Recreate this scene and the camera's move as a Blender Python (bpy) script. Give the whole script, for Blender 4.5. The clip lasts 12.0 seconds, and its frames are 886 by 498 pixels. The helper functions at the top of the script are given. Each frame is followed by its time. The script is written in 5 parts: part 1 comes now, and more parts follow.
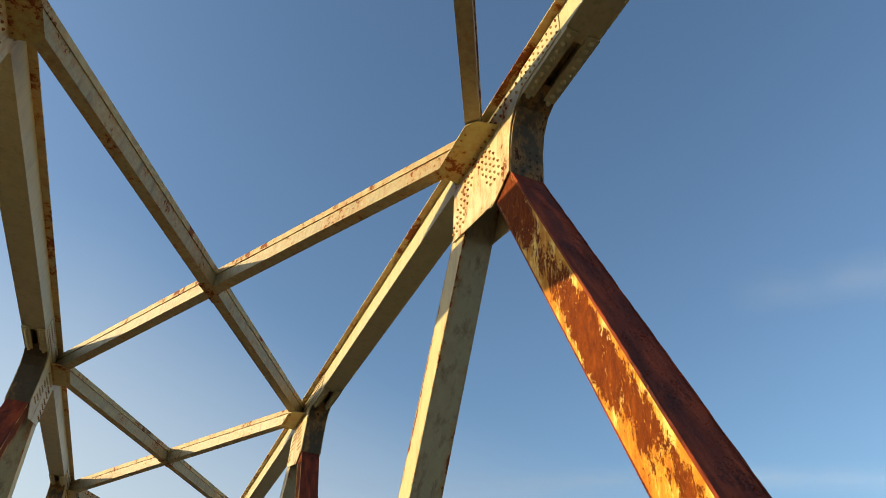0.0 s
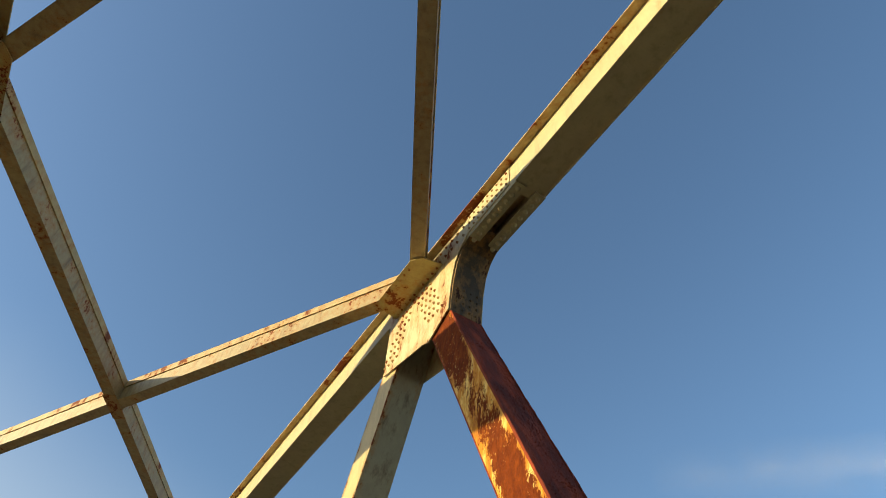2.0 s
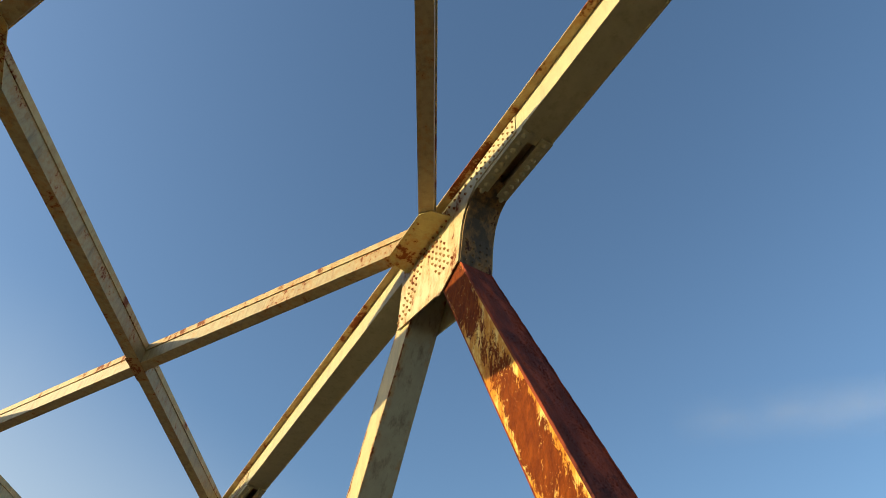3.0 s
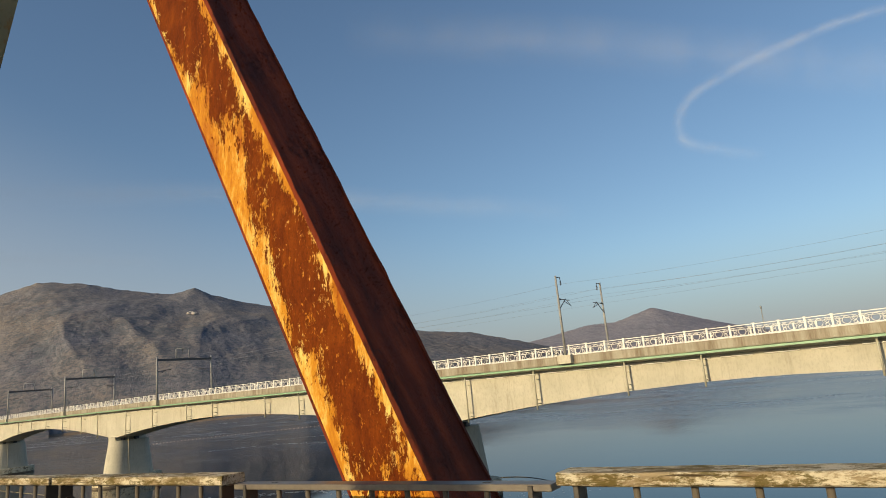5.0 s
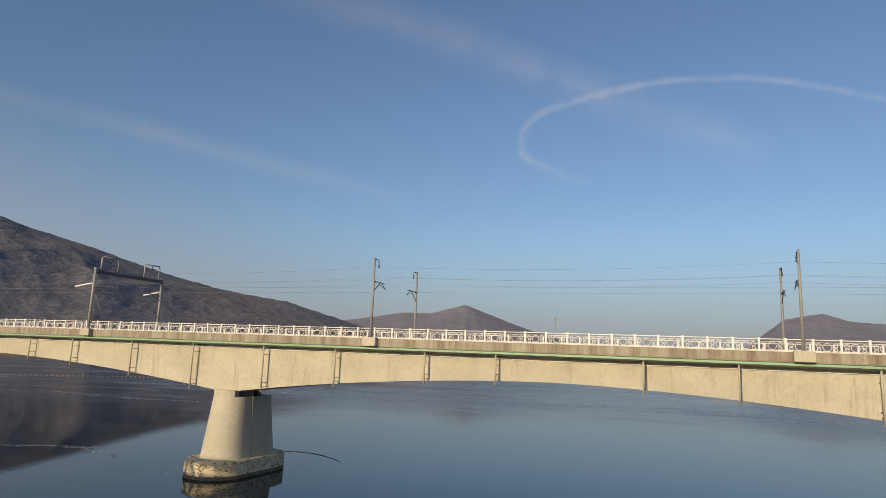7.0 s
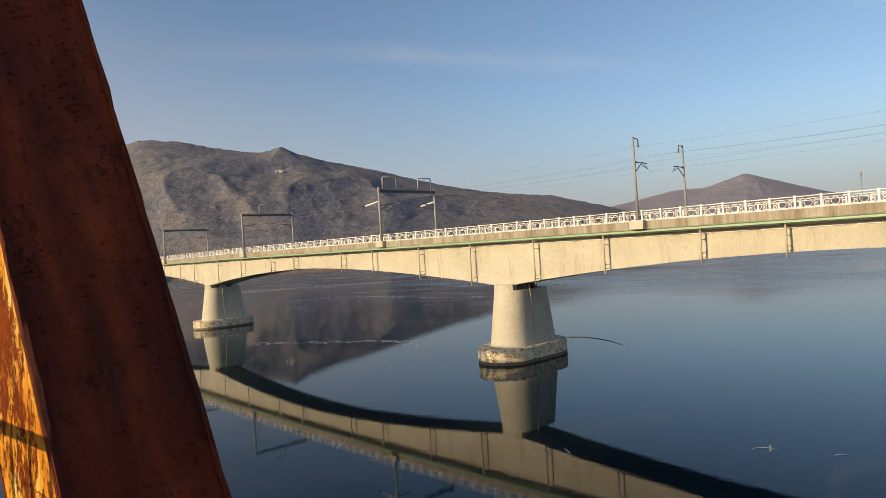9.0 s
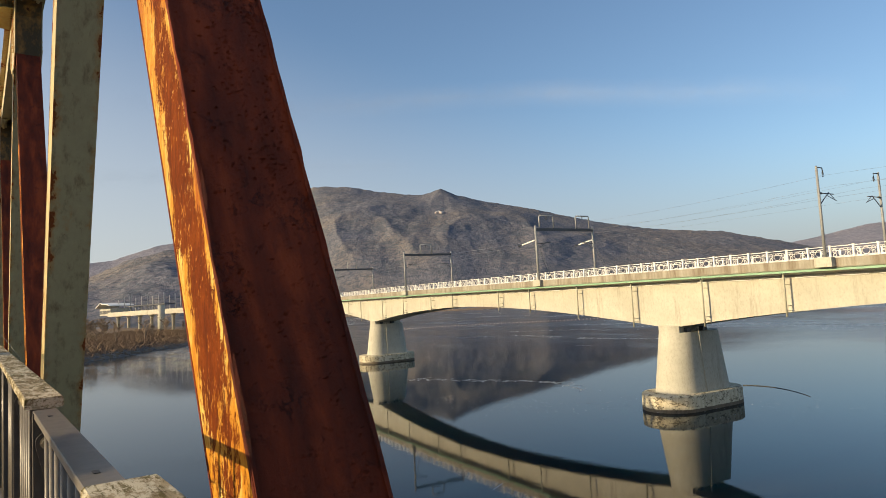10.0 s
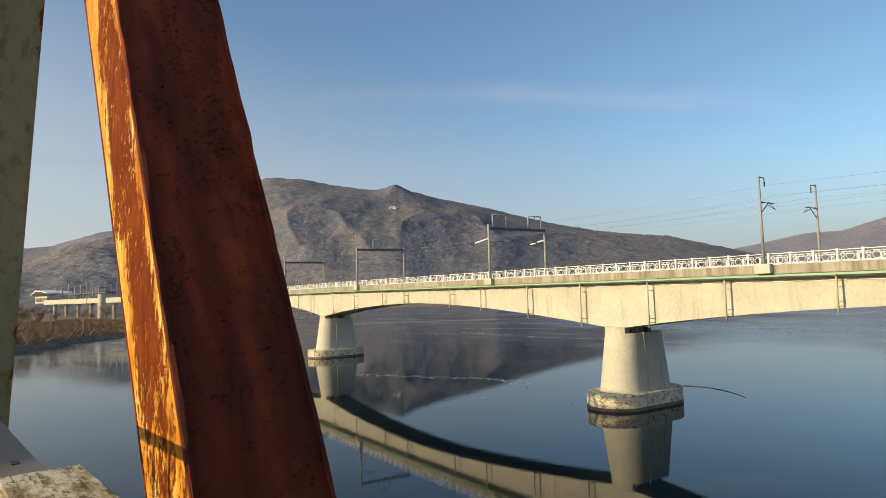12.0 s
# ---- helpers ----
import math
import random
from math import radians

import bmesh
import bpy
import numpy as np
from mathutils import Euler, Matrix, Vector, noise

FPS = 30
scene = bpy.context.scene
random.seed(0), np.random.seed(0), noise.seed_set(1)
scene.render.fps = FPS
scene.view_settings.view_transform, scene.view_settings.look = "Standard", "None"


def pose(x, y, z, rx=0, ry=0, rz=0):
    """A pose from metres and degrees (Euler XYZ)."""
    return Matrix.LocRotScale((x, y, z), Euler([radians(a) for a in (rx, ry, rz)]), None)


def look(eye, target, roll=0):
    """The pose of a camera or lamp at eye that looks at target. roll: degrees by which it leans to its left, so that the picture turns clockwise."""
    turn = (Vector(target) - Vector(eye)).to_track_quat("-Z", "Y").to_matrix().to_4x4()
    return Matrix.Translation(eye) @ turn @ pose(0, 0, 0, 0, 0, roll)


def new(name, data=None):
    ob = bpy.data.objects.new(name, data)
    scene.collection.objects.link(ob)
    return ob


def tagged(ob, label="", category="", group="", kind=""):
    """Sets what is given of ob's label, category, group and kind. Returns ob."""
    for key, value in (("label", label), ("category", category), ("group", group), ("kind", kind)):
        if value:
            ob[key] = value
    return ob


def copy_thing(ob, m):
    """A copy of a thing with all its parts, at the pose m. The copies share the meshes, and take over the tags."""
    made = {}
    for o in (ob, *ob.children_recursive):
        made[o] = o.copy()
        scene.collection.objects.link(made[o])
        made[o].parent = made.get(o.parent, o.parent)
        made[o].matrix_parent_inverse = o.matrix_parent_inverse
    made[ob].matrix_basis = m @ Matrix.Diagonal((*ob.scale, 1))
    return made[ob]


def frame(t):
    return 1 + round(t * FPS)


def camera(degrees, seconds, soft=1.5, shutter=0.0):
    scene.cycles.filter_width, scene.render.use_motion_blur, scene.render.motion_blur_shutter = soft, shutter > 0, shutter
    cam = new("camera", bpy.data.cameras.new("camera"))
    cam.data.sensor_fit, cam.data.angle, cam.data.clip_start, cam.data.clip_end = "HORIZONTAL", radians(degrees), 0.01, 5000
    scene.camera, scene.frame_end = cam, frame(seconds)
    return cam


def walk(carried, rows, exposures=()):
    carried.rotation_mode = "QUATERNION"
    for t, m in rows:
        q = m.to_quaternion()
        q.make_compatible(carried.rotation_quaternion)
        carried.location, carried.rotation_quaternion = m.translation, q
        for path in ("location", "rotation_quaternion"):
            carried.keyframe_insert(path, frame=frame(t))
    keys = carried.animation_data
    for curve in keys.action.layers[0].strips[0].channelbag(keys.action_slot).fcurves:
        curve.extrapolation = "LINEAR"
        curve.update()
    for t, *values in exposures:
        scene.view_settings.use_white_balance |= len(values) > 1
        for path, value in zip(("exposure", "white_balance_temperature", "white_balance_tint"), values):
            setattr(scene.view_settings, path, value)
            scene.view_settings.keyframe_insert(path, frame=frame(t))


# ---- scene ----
cam = camera(69.1, 12.0, soft=0.65)
ROWS = [
    (0.0, pose(0.192, 0.061, 1.559, 127.45, -2.04, -23.44)),
    (0.5, pose(0.322, 0.104, 1.516, 132.89, -1.24, -23.81)),
    (1.0, pose(0.254, 0.143, 1.474, 139.58, -0.55, -31.38)),
    (1.5, pose(0.311, 0.210, 1.523, 140.44, -3.08, -32.58)),
    (2.0, pose(0.254, 0.205, 1.457, 141.05, -2.98, -32.14)),
    (2.5, pose(0.268, 0.211, 1.446, 139.78, -2.87, -33.20)),
    (2.7, pose(0.304, 0.211, 1.442, 138.95, -2.50, -29.03)),
    (4.3, pose(0.437, 0.347, 1.476, 113.96, 3.53, -43.02)),
    (4.5, pose(0.496, 0.373, 1.454, 108.33, 4.68, -46.28)),
    (5.0, pose(0.656, 0.391, 1.458, 101.99, 5.34, -56.70)),
    (5.5, look((0.945, 0.294, 1.346), (2.722, 1.194, 1.528), -8.7)),
    (5.7, look((1.088, 0.220, 1.331), (2.912, 1.032, 1.443), -9.2)),
    (6.0, look((1.286, 0.168, 1.318), (3.193, 0.770, 1.366), -7.1)),
    (6.2, look((1.464, 0.175, 1.341), (3.383, 0.708, 1.529), -2.7)),
    (6.5, pose(1.709, 0.178, 1.436, 101.49, -3.31, -72.89)),
    (6.7, pose(1.791, 0.189, 1.454, 100.06, -2.42, -73.82)),
    (8.3, pose(2.236, 0.106, 1.419, 93.73, -0.25, -66.56)),
    (8.5, pose(2.338, 0.068, 1.429, 90.26, -0.07, -60.52)),
    (9.0, pose(2.321, 0.092, 1.431, 90.27, 3.58, -49.71)),
    (9.5, pose(2.289, 0.069, 1.442, 90.88, 6.59, -39.59)),
    (10.0, pose(2.261, 0.047, 1.443, 94.53, 3.15, -35.80)),
    (10.5, pose(2.265, 0.052, 1.436, 93.45, 3.24, -36.61)),
    (11.0, pose(2.267, 0.049, 1.434, 93.14, 3.12, -37.18)),
    (11.5, pose(2.267, 0.049, 1.434, 93.13, 2.84, -37.41)),
    (12.0, pose(2.280, 0.059, 1.432, 94.04, 1.70, -40.10)),
]
EXPOSURES = [(0.0, 0.68, 6650, 5), (2.7, 0.75, 6550, 4), (4.5, 0.24, 6680, 8), (5.5, 0.05, 6700, 9), (6.0, 0.10, 6850, 13), (6.5, -0.10, 6400, 14), (8.5, 0.06, 6900, 15), (9.5, 0.46, 6900, 14), (10.2, 0.48, 6600, 9), (12.0, 0.47, 6580, 8)]
walk(cam, ROWS, EXPOSURES)

# ---- light: low winter sun from over the walkway, clear sky ----
SUN_AZ, SUN_EL = radians(-76), radians(16.8)      # azimuth from +y towards +x
sun_dir = Vector((math.sin(SUN_AZ) * math.cos(SUN_EL), math.cos(SUN_AZ) * math.cos(SUN_EL), math.sin(SUN_EL)))
sun = new("sun", bpy.data.lights.new("sun", "SUN"))
sun.data.energy, sun.data.angle, sun.data.color = 4.3, radians(0.55), (1.0, 0.785, 0.47)
sun.matrix_world = look(sun_dir * 100, (0, 0, 0))

world = bpy.data.worlds.new("sky")
scene.world = world
world.use_nodes = True
wn, wl = world.node_tree.nodes, world.node_tree.links
sky = wn.new("ShaderNodeTexSky")
sky.sky_type, sky.sun_disc = "NISHITA", False
sky.sun_elevation, sky.sun_rotation = SUN_EL, SUN_AZ
sky.air_density, sky.dust_density, sky.ozone_density = 1.08, 1.3, 3.2
wl.new(sky.outputs["Color"], wn["Background"].inputs["Color"])
wn["Background"].inputs["Strength"].default_value = 0.122


# ---- materials ----
def material(name):
    m = bpy.data.materials.new(name)
    m.use_nodes = True
    n = m.node_tree.nodes
    return m, n, m.node_tree.links, n["Principled BSDF"]


def noise_node(n, l, scale, detail=4.0, rough=0.6, stretch=None, coord="Object", seed=0.0):
    tc = n.new("ShaderNodeTexCoord")
    src = tc.outputs[coord]
    mp = n.new("ShaderNodeMapping")
    mp.inputs["Scale"].default_value = stretch or (1, 1, 1)
    mp.inputs["Location"].default_value = (seed, seed * 0.7, seed * 1.3)
    l.new(src, mp.inputs["Vector"])
    t = n.new("ShaderNodeTexNoise")
    t.inputs["Scale"].default_value, t.inputs["Detail"].default_value, t.inputs["Roughness"].default_value = scale, detail, rough
    l.new(mp.outputs["Vector"], t.inputs["Vector"])
    return t.outputs["Fac"]


def ramp(n, l, fac, stops):
    r = n.new("ShaderNodeValToRGB")
    e = r.color_ramp.elements
    while len(e) < len(stops):
        e.new(0.5)
    for el, (p, c) in zip(e, stops):
        el.position = p
        el.color = (*c, 1) if len(c) == 3 else (c[0], c[0], c[0], 1)
    l.new(fac, r.inputs["Fac"])
    return r.outputs["Color"]


def mix(n, l, fac, a, b, kind="MIX"):
    m = n.new("ShaderNodeMix")
    m.data_type, m.blend_type = "RGBA", kind
    for sock, v in ((m.inputs[0], fac), (m.inputs[6], a), (m.inputs[7], b)):
        if hasattr(v, "links"):
            l.new(v, sock)
        elif isinstance(v, (int, float)):
            sock.default_value = v
        else:
            sock.default_value = (*v, 1)
    return m.outputs[2]


def math_node(n, l, op, a, b):
    m = n.new("ShaderNodeMath")
    m.operation = op
    for sock, v in zip(m.inputs, (a, b)):
        if hasattr(v, "links"):
            l.new(v, sock)
        else:
            sock.default_value = v
    return m.outputs[0]


def bump(n, l, bsdf, height, strength, distance):
    b = n.new("ShaderNodeBump")
    b.inputs["Strength"].default_value, b.inputs["Distance"].default_value = strength, distance
    l.new(height, b.inputs["Height"])
    l.new(b.outputs["Normal"], bsdf.inputs["Normal"])


def paint_steel(name, paint, rust, cover, rough=0.5, seed=0.0, fine=9.0, stretch=(1, 1, 0.45), lean=None, edge_wear=0.0, grime=0.35):
    """Old paint flaking off rusty steel; cover: the share still painted. lean: the slope of a diagonal, whose edges wear by edge_wear."""
    m, n, l, b = material(name)
    big = noise_node(n, l, 1.1, 4, 0.6, stretch, seed=seed)
    small = noise_node(n, l, fine, 9, 0.74, stretch, seed=seed + 3)
    drip = noise_node(n, l, 5.0, 6, 0.7, (1.6, 1.6, 0.18), seed=seed + 5)
    speck = noise_node(n, l, 60, 4, 0.65, seed=seed + 7)
    f = math_node(n, l, "ADD", math_node(n, l, "MULTIPLY", big, 0.5), math_node(n, l, "MULTIPLY", small, 0.5))
    if lean is not None:
        s = n.new("ShaderNodeSeparateXYZ")
        l.new(n.new("ShaderNodeTexCoord").outputs["Object"], s.inputs[0])
        along = math_node(n, l, "SUBTRACT", s.outputs["Y"], math_node(n, l, "MULTIPLY", s.outputs["Z"], lean))
        mid = 5.65 - 8.16 * lean
        u = math_node(n, l, "ABSOLUTE", math_node(n, l, "SUBTRACT", math_node(n, l, "FLOORED_MODULO", math_node(n, l, "ADD", along, 5.15 - mid + 103.0), 10.3), 5.15), 0)
        wear = n.new("ShaderNodeMapRange")
        wear.inputs["From Min"].default_value, wear.inputs["From Max"].default_value = 0.14, 0.237
        l.new(u, wear.inputs["Value"])
        side = n.new("ShaderNodeMapRange")
        side.inputs["From Min"].default_value, side.inputs["From Max"].default_value = 0.10, 0.20
        l.new(math_node(n, l, "ABSOLUTE", math_node(n, l, "SUBTRACT", math_node(n, l, "ABSOLUTE", s.outputs["X"], 0), 3.102), 0), side.inputs["Value"])
        corner = math_node(n, l, "MINIMUM", wear.outputs["Result"], side.outputs["Result"])
        f = math_node(n, l, "ADD", f, math_node(n, l, "MULTIPLY", corner, edge_wear))
    edge = 0.5 + (cover - 0.5) * 0.32
    mask = ramp(n, l, f, [(edge - 0.010, (1.0,)), (edge + 0.010, (0.0,))])
    halo = ramp(n, l, f, [(edge - 0.09, (0.0,)), (edge, (0.75,))])
    pc = mix(n, l, ramp(n, l, small, [(0.35, (0.0,)), (0.7, (1.0,))]), paint[0], paint[1])
    pc = mix(n, l, halo, pc, (0.42, 0.22, 0.06))
    pc = mix(n, l, ramp(n, l, drip, [(0.52, (0.0,)), (0.72, (grime,))]), pc, (0.15, 0.11, 0.06))
    pc = mix(n, l, ramp(n, l, speck, [(0.66, (0.0,)), (0.72, (0.8,))]), pc, (0.16, 0.07, 0.025))
    rc = mix(n, l, ramp(n, l, speck, [(0.3, (0.0,)), (0.7, (1.0,))]), rust[0], rust[1])
    col = mix(n, l, mask, rc, pc)
    l.new(col, b.inputs["Base Color"])
    b.inputs["Specular IOR Level"].default_value = 0.3
    l.new(ramp(n, l, mask, [(0.0, (0.85,)), (1.0, (rough,))]), b.inputs["Roughness"])
    h = math_node(n, l, "ADD", math_node(n, l, "MULTIPLY", mask, 0.5), math_node(n, l, "MULTIPLY", speck, 0.5))
    bump(n, l, b, h, 0.5, 0.006)
    return m


RUST = ((0.13, 0.030, 0.009), (0.26, 0.075, 0.018))
CREAM = ((0.57, 0.49, 0.26), (0.47, 0.40, 0.22))
M_CREAM = paint_steel("cream_paint", CREAM, RUST, 1.06, 0.42, seed=2.0, fine=5)
M_CREAMDIAG = paint_steel("cream_diagonal_paint", ((0.60, 0.49, 0.23), (0.48, 0.38, 0.18)), RUST, 0.88, 0.42, seed=3.3, fine=9, lean=-0.488, edge_wear=0.16)
# the diagonals' cream again, mixed darker and greyer for their cover plates
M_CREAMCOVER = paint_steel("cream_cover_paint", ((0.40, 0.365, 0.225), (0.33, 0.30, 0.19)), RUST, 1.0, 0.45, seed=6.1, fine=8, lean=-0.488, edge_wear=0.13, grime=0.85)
M_LATERAL = paint_steel("brace_paint", ((0.43, 0.35, 0.18), (0.31, 0.245, 0.13)), RUST, 0.80, 0.5, seed=5.0, fine=13, stretch=(1, 1, 0.8), grime=0.7)
M_GUSSET = paint_steel("gusset_paint", ((0.45, 0.375, 0.150), (0.36, 0.29, 0.11)), RUST, 0.74, 0.45, seed=9.0, fine=7)
M_PLATE = paint_steel("gusset_plate_paint", ((0.60, 0.53, 0.30), (0.50, 0.44, 0.25)), RUST, 0.74, 0.42, seed=14.0, fine=6)
M_RIVET = paint_steel("rusty_rivet", ((0.40, 0.30, 0.13), (0.30, 0.19, 0.07)), RUST, 0.6, 0.55, seed=8.0, fine=11)
# much darker than the other plates, with rust showing through
M_DARKPLATE = paint_steel("dark_plate", ((0.085, 0.064, 0.034), (0.060, 0.042, 0.020)), ((0.040, 0.015, 0.007), (0.075, 0.026, 0.010)), 0.75, 0.6, seed=17.0, fine=6)
M_FLANGE = paint_steel("flange_rust", ((0.50, 0.39, 0.19), (0.40, 0.28, 0.12)), RUST, 0.70, 0.6, seed=31.0, fine=7)

def peeling():
    """Orange-yellow paint in flakes over brown rust: most is left along the edges of the plates and low down."""
    m, n, l, b = material("peeling_paint")
    tc = n.new("ShaderNodeTexCoord")
    s = n.new("ShaderNodeSeparateXYZ")
    l.new(tc.outputs["Object"], s.inputs[0])
    lean = math_node(n, l, "SUBTRACT", s.outputs["Y"], math_node(n, l, "MULTIPLY", s.outputs["Z"], 0.488))
    u = math_node(n, l, "ABSOLUTE", math_node(n, l, "SUBTRACT", math_node(n, l, "FLOORED_MODULO", math_node(n, l, "ADD", lean, 3.48), 10.3), 5.15), 0)
    edge = n.new("ShaderNodeMapRange")
    edge.inputs["From Min"].default_value, edge.inputs["From Max"].default_value = 0.05, 0.235
    l.new(u, edge.inputs["Value"])
    streak = noise_node(n, l, 2.3, 5, 0.6, (1, 1, 0.36), seed=1.7)
    flake = noise_node(n, l, 24, 12, 0.84, (1, 1, 0.45), seed=4.1)
    fleck = noise_node(n, l, 70, 4, 0.65, seed=7)
    rim = math_node(n, l, "POWER", edge.outputs["Result"], 1.9)
    f = math_node(n, l, "ADD", math_node(n, l, "MULTIPLY", streak, 1.1), math_node(n, l, "MULTIPLY", flake, 1.0))
    f = math_node(n, l, "ADD", f, math_node(n, l, "MULTIPLY", rim, 0.25))
    joint = n.new("ShaderNodeMapRange")
    joint.inputs["From Min"].default_value, joint.inputs["From Max"].default_value = 5.7, 6.7
    joint.inputs["To Max"].default_value = 0.12
    l.new(s.outputs["Z"], joint.inputs["Value"])
    f = math_node(n, l, "SUBTRACT", f, joint.outputs["Result"])
    mask = ramp(n, l, math_node(n, l, "SUBTRACT", f, 0.6), [(0.512, (0.0,)), (0.519, (1.0,))])
    spot = noise_node(n, l, 38, 5, 0.7, (1, 1, 0.6), seed=13)
    area = noise_node(n, l, 2.2, 3, 0.5, (1, 1, 0.5), seed=15)
    spots = math_node(n, l, "MULTIPLY", ramp(n, l, spot, [(0.61, (0.0,)), (0.63, (1.0,))]), ramp(n, l, area, [(0.50, (0.0,)), (0.58, (1.0,))]))
    mask = math_node(n, l, "MAXIMUM", mask, spots)
    pits = ramp(n, l, noise_node(n, l, 44, 5, 0.75, (1, 1, 0.5), seed=19), [(0.34, (0.0,)), (0.37, (1.0,))])
    mask = math_node(n, l, "MULTIPLY", mask, pits)
    tone = noise_node(n, l, 6.0, 8, 0.75, (1, 1, 0.32), seed=9)
    pc = ramp(n, l, tone, [(0.34, (0.36, 0.095, 0.007)), (0.50, (0.60, 0.26, 0.020)), (0.62, (0.86, 0.63, 0.190))])
    crust = noise_node(n, l, 11, 8, 0.8, (1, 1, 0.45), seed=23)
    rc = ramp(n, l, crust, [(0.34, (0.080, 0.014, 0.002)), (0.50, (0.150, 0.030, 0.003)), (0.66, (0.235, 0.056, 0.005))])
    rc = mix(n, l, ramp(n, l, fleck, [(0.36, (0.40,)), (0.46, (0.0,))]), rc, (0.050, 0.010, 0.003))
    l.new(mix(n, l, mask, rc, pc), b.inputs["Base Color"])
    l.new(ramp(n, l, mask, [(0.0, (0.85,)), (1.0, (0.50,))]), b.inputs["Roughness"])
    b.inputs["Specular IOR Level"].default_value = 0.12
    curl = math_node(n, l, "MULTIPLY", f, 1.5)
    bump(n, l, b, math_node(n, l, "ADD", math_node(n, l, "ADD", math_node(n, l, "MULTIPLY", mask, 0.5), math_node(n, l, "MULTIPLY", fleck, 0.5)), curl), 0.7, 0.007)
    return m


M_PEEL = peeling()


def bare_rust():
    """Maroon rust in long runs, with thick dark scale and a few paler scabs."""
    m, n, l, b = material("bare_rust")
    run = noise_node(n, l, 3.2, 5, 0.6, (2.2, 1, 0.12), seed=21)
    blot = noise_node(n, l, 2.0, 6, 0.7, (1.5, 1, 0.6), seed=24)
    scale = noise_node(n, l, 18, 10, 0.86, (1, 1, 0.7), seed=27)
    curl = ramp(n, l, math_node(n, l, "ABSOLUTE", math_node(n, l, "SUBTRACT", noise_node(n, l, 9, 7, 0.75, (1, 1, 0.8), seed=33), 0.5), 0), [(0.0, (1.0,)), (0.016, (0.0,))])
    curl = math_node(n, l, "MULTIPLY", curl, ramp(n, l, noise_node(n, l, 3.5, 4, 0.6, seed=37), [(0.54, (0.0,)), (0.62, (1.0,))]))
    grain = noise_node(n, l, 90, 4, 0.7, seed=29)
    c = ramp(n, l, run, [(0.32, (0.100, 0.018, 0.007)), (0.50, (0.200, 0.031, 0.009)), (0.66, (0.34, 0.056, 0.013))])
    c = mix(n, l, ramp(n, l, blot, [(0.52, (0.0,)), (0.64, (0.5,))]), c, (0.062, 0.012, 0.008))
    c = mix(n, l, ramp(n, l, scale, [(0.69, (0.0,)), (0.71, (0.7,))]), c, (0.030, 0.008, 0.006))
    c = mix(n, l, math_node(n, l, "MULTIPLY", curl, 0.8), c, (0.012, 0.004, 0.004))
    c = mix(n, l, ramp(n, l, scale, [(0.30, (0.7,)), (0.33, (0.0,))]), c, (0.19, 0.060, 0.018))
    l.new(c, b.inputs["Base Color"])
    b.inputs["Roughness"].default_value = 0.72
    b.inputs["Specular IOR Level"].default_value = 0.25
    plate = ramp(n, l, scale, [(0.60, (0.0,)), (0.66, (1.0,))])
    bump(n, l, b, math_node(n, l, "ADD", math_node(n, l, "MULTIPLY", grain, 0.35), math_node(n, l, "ADD", math_node(n, l, "SUBTRACT", plate, curl), scale)), 1.0, 0.014)
    return m


M_RUST = bare_rust()


def plain(name, c0, c1, rough, scale, metal=0.0, stretch=None, bmp=0.0, coord="Object"):
    m, n, l, b = material(name)
    f = noise_node(n, l, scale, 6, 0.65, stretch, coord)
    l.new(mix(n, l, ramp(n, l, f, [(0.3, (0.0,)), (0.7, (1.0,))]), c0, c1), b.inputs["Base Color"])
    b.inputs["Roughness"].default_value, b.inputs["Metallic"].default_value = rough, metal
    if bmp:
        bump(n, l, b, f, 0.4, bmp)
    return m


M_RAIL = plain("rail_grey", (0.115, 0.100, 0.083), (0.165, 0.145, 0.12), 0.40, 25, bmp=0.001)
M_POST = plain("post_grey", (0.034, 0.030, 0.027), (0.055, 0.049, 0.043), 0.5, 25, bmp=0.001)
M_ZINC = plain("zinc_bolt", (0.40, 0.35, 0.26), (0.24, 0.20, 0.14), 0.38, 60, metal=0.9)
M_GALV = plain("galvanised_mast", (0.23, 0.235, 0.235), (0.31, 0.31, 0.30), 0.6, 3)
M_DARKSTEEL = plain("dark_steel", (0.05, 0.055, 0.06), (0.08, 0.08, 0.085), 0.5, 5)
M_WIRE = plain("wire", (0.10, 0.10, 0.10), (0.13, 0.13, 0.12), 0.5, 5)
M_WHITE = plain("white_railing_paint", (0.72, 0.70, 0.66), (0.80, 0.79, 0.75), 0.45, 2)
M_GREEN = plain("green_duct_paint", (0.20, 0.36, 0.23), (0.27, 0.45, 0.29), 0.5, 0.8)
M_FLOAT = plain("float_plastic", (0.34, 0.25, 0.23), (0.42, 0.33, 0.30), 0.5, 2)
M_DRAIN = plain("pale_pipe_paint", (0.47, 0.45, 0.35), (0.36, 0.35, 0.28), 0.6, 1.5)
M_DECK = plain("deck_boards", (0.20, 0.15, 0.10), (0.30, 0.24, 0.17), 0.7, 6, stretch=(1, 8, 1), bmp=0.002)
M_YELLOW = plain("cable_yellow", (0.30, 0.27, 0.15), (0.22, 0.21, 0.14), 0.5, 30)
M_BLACK = plain("cable_black", (0.02, 0.02, 0.02), (0.04, 0.04, 0.04), 0.5, 30)
M_STONE = plain("bank_stone", (0.10, 0.095, 0.09), (0.22, 0.20, 0.18), 0.9, 0.5, bmp=0.1)


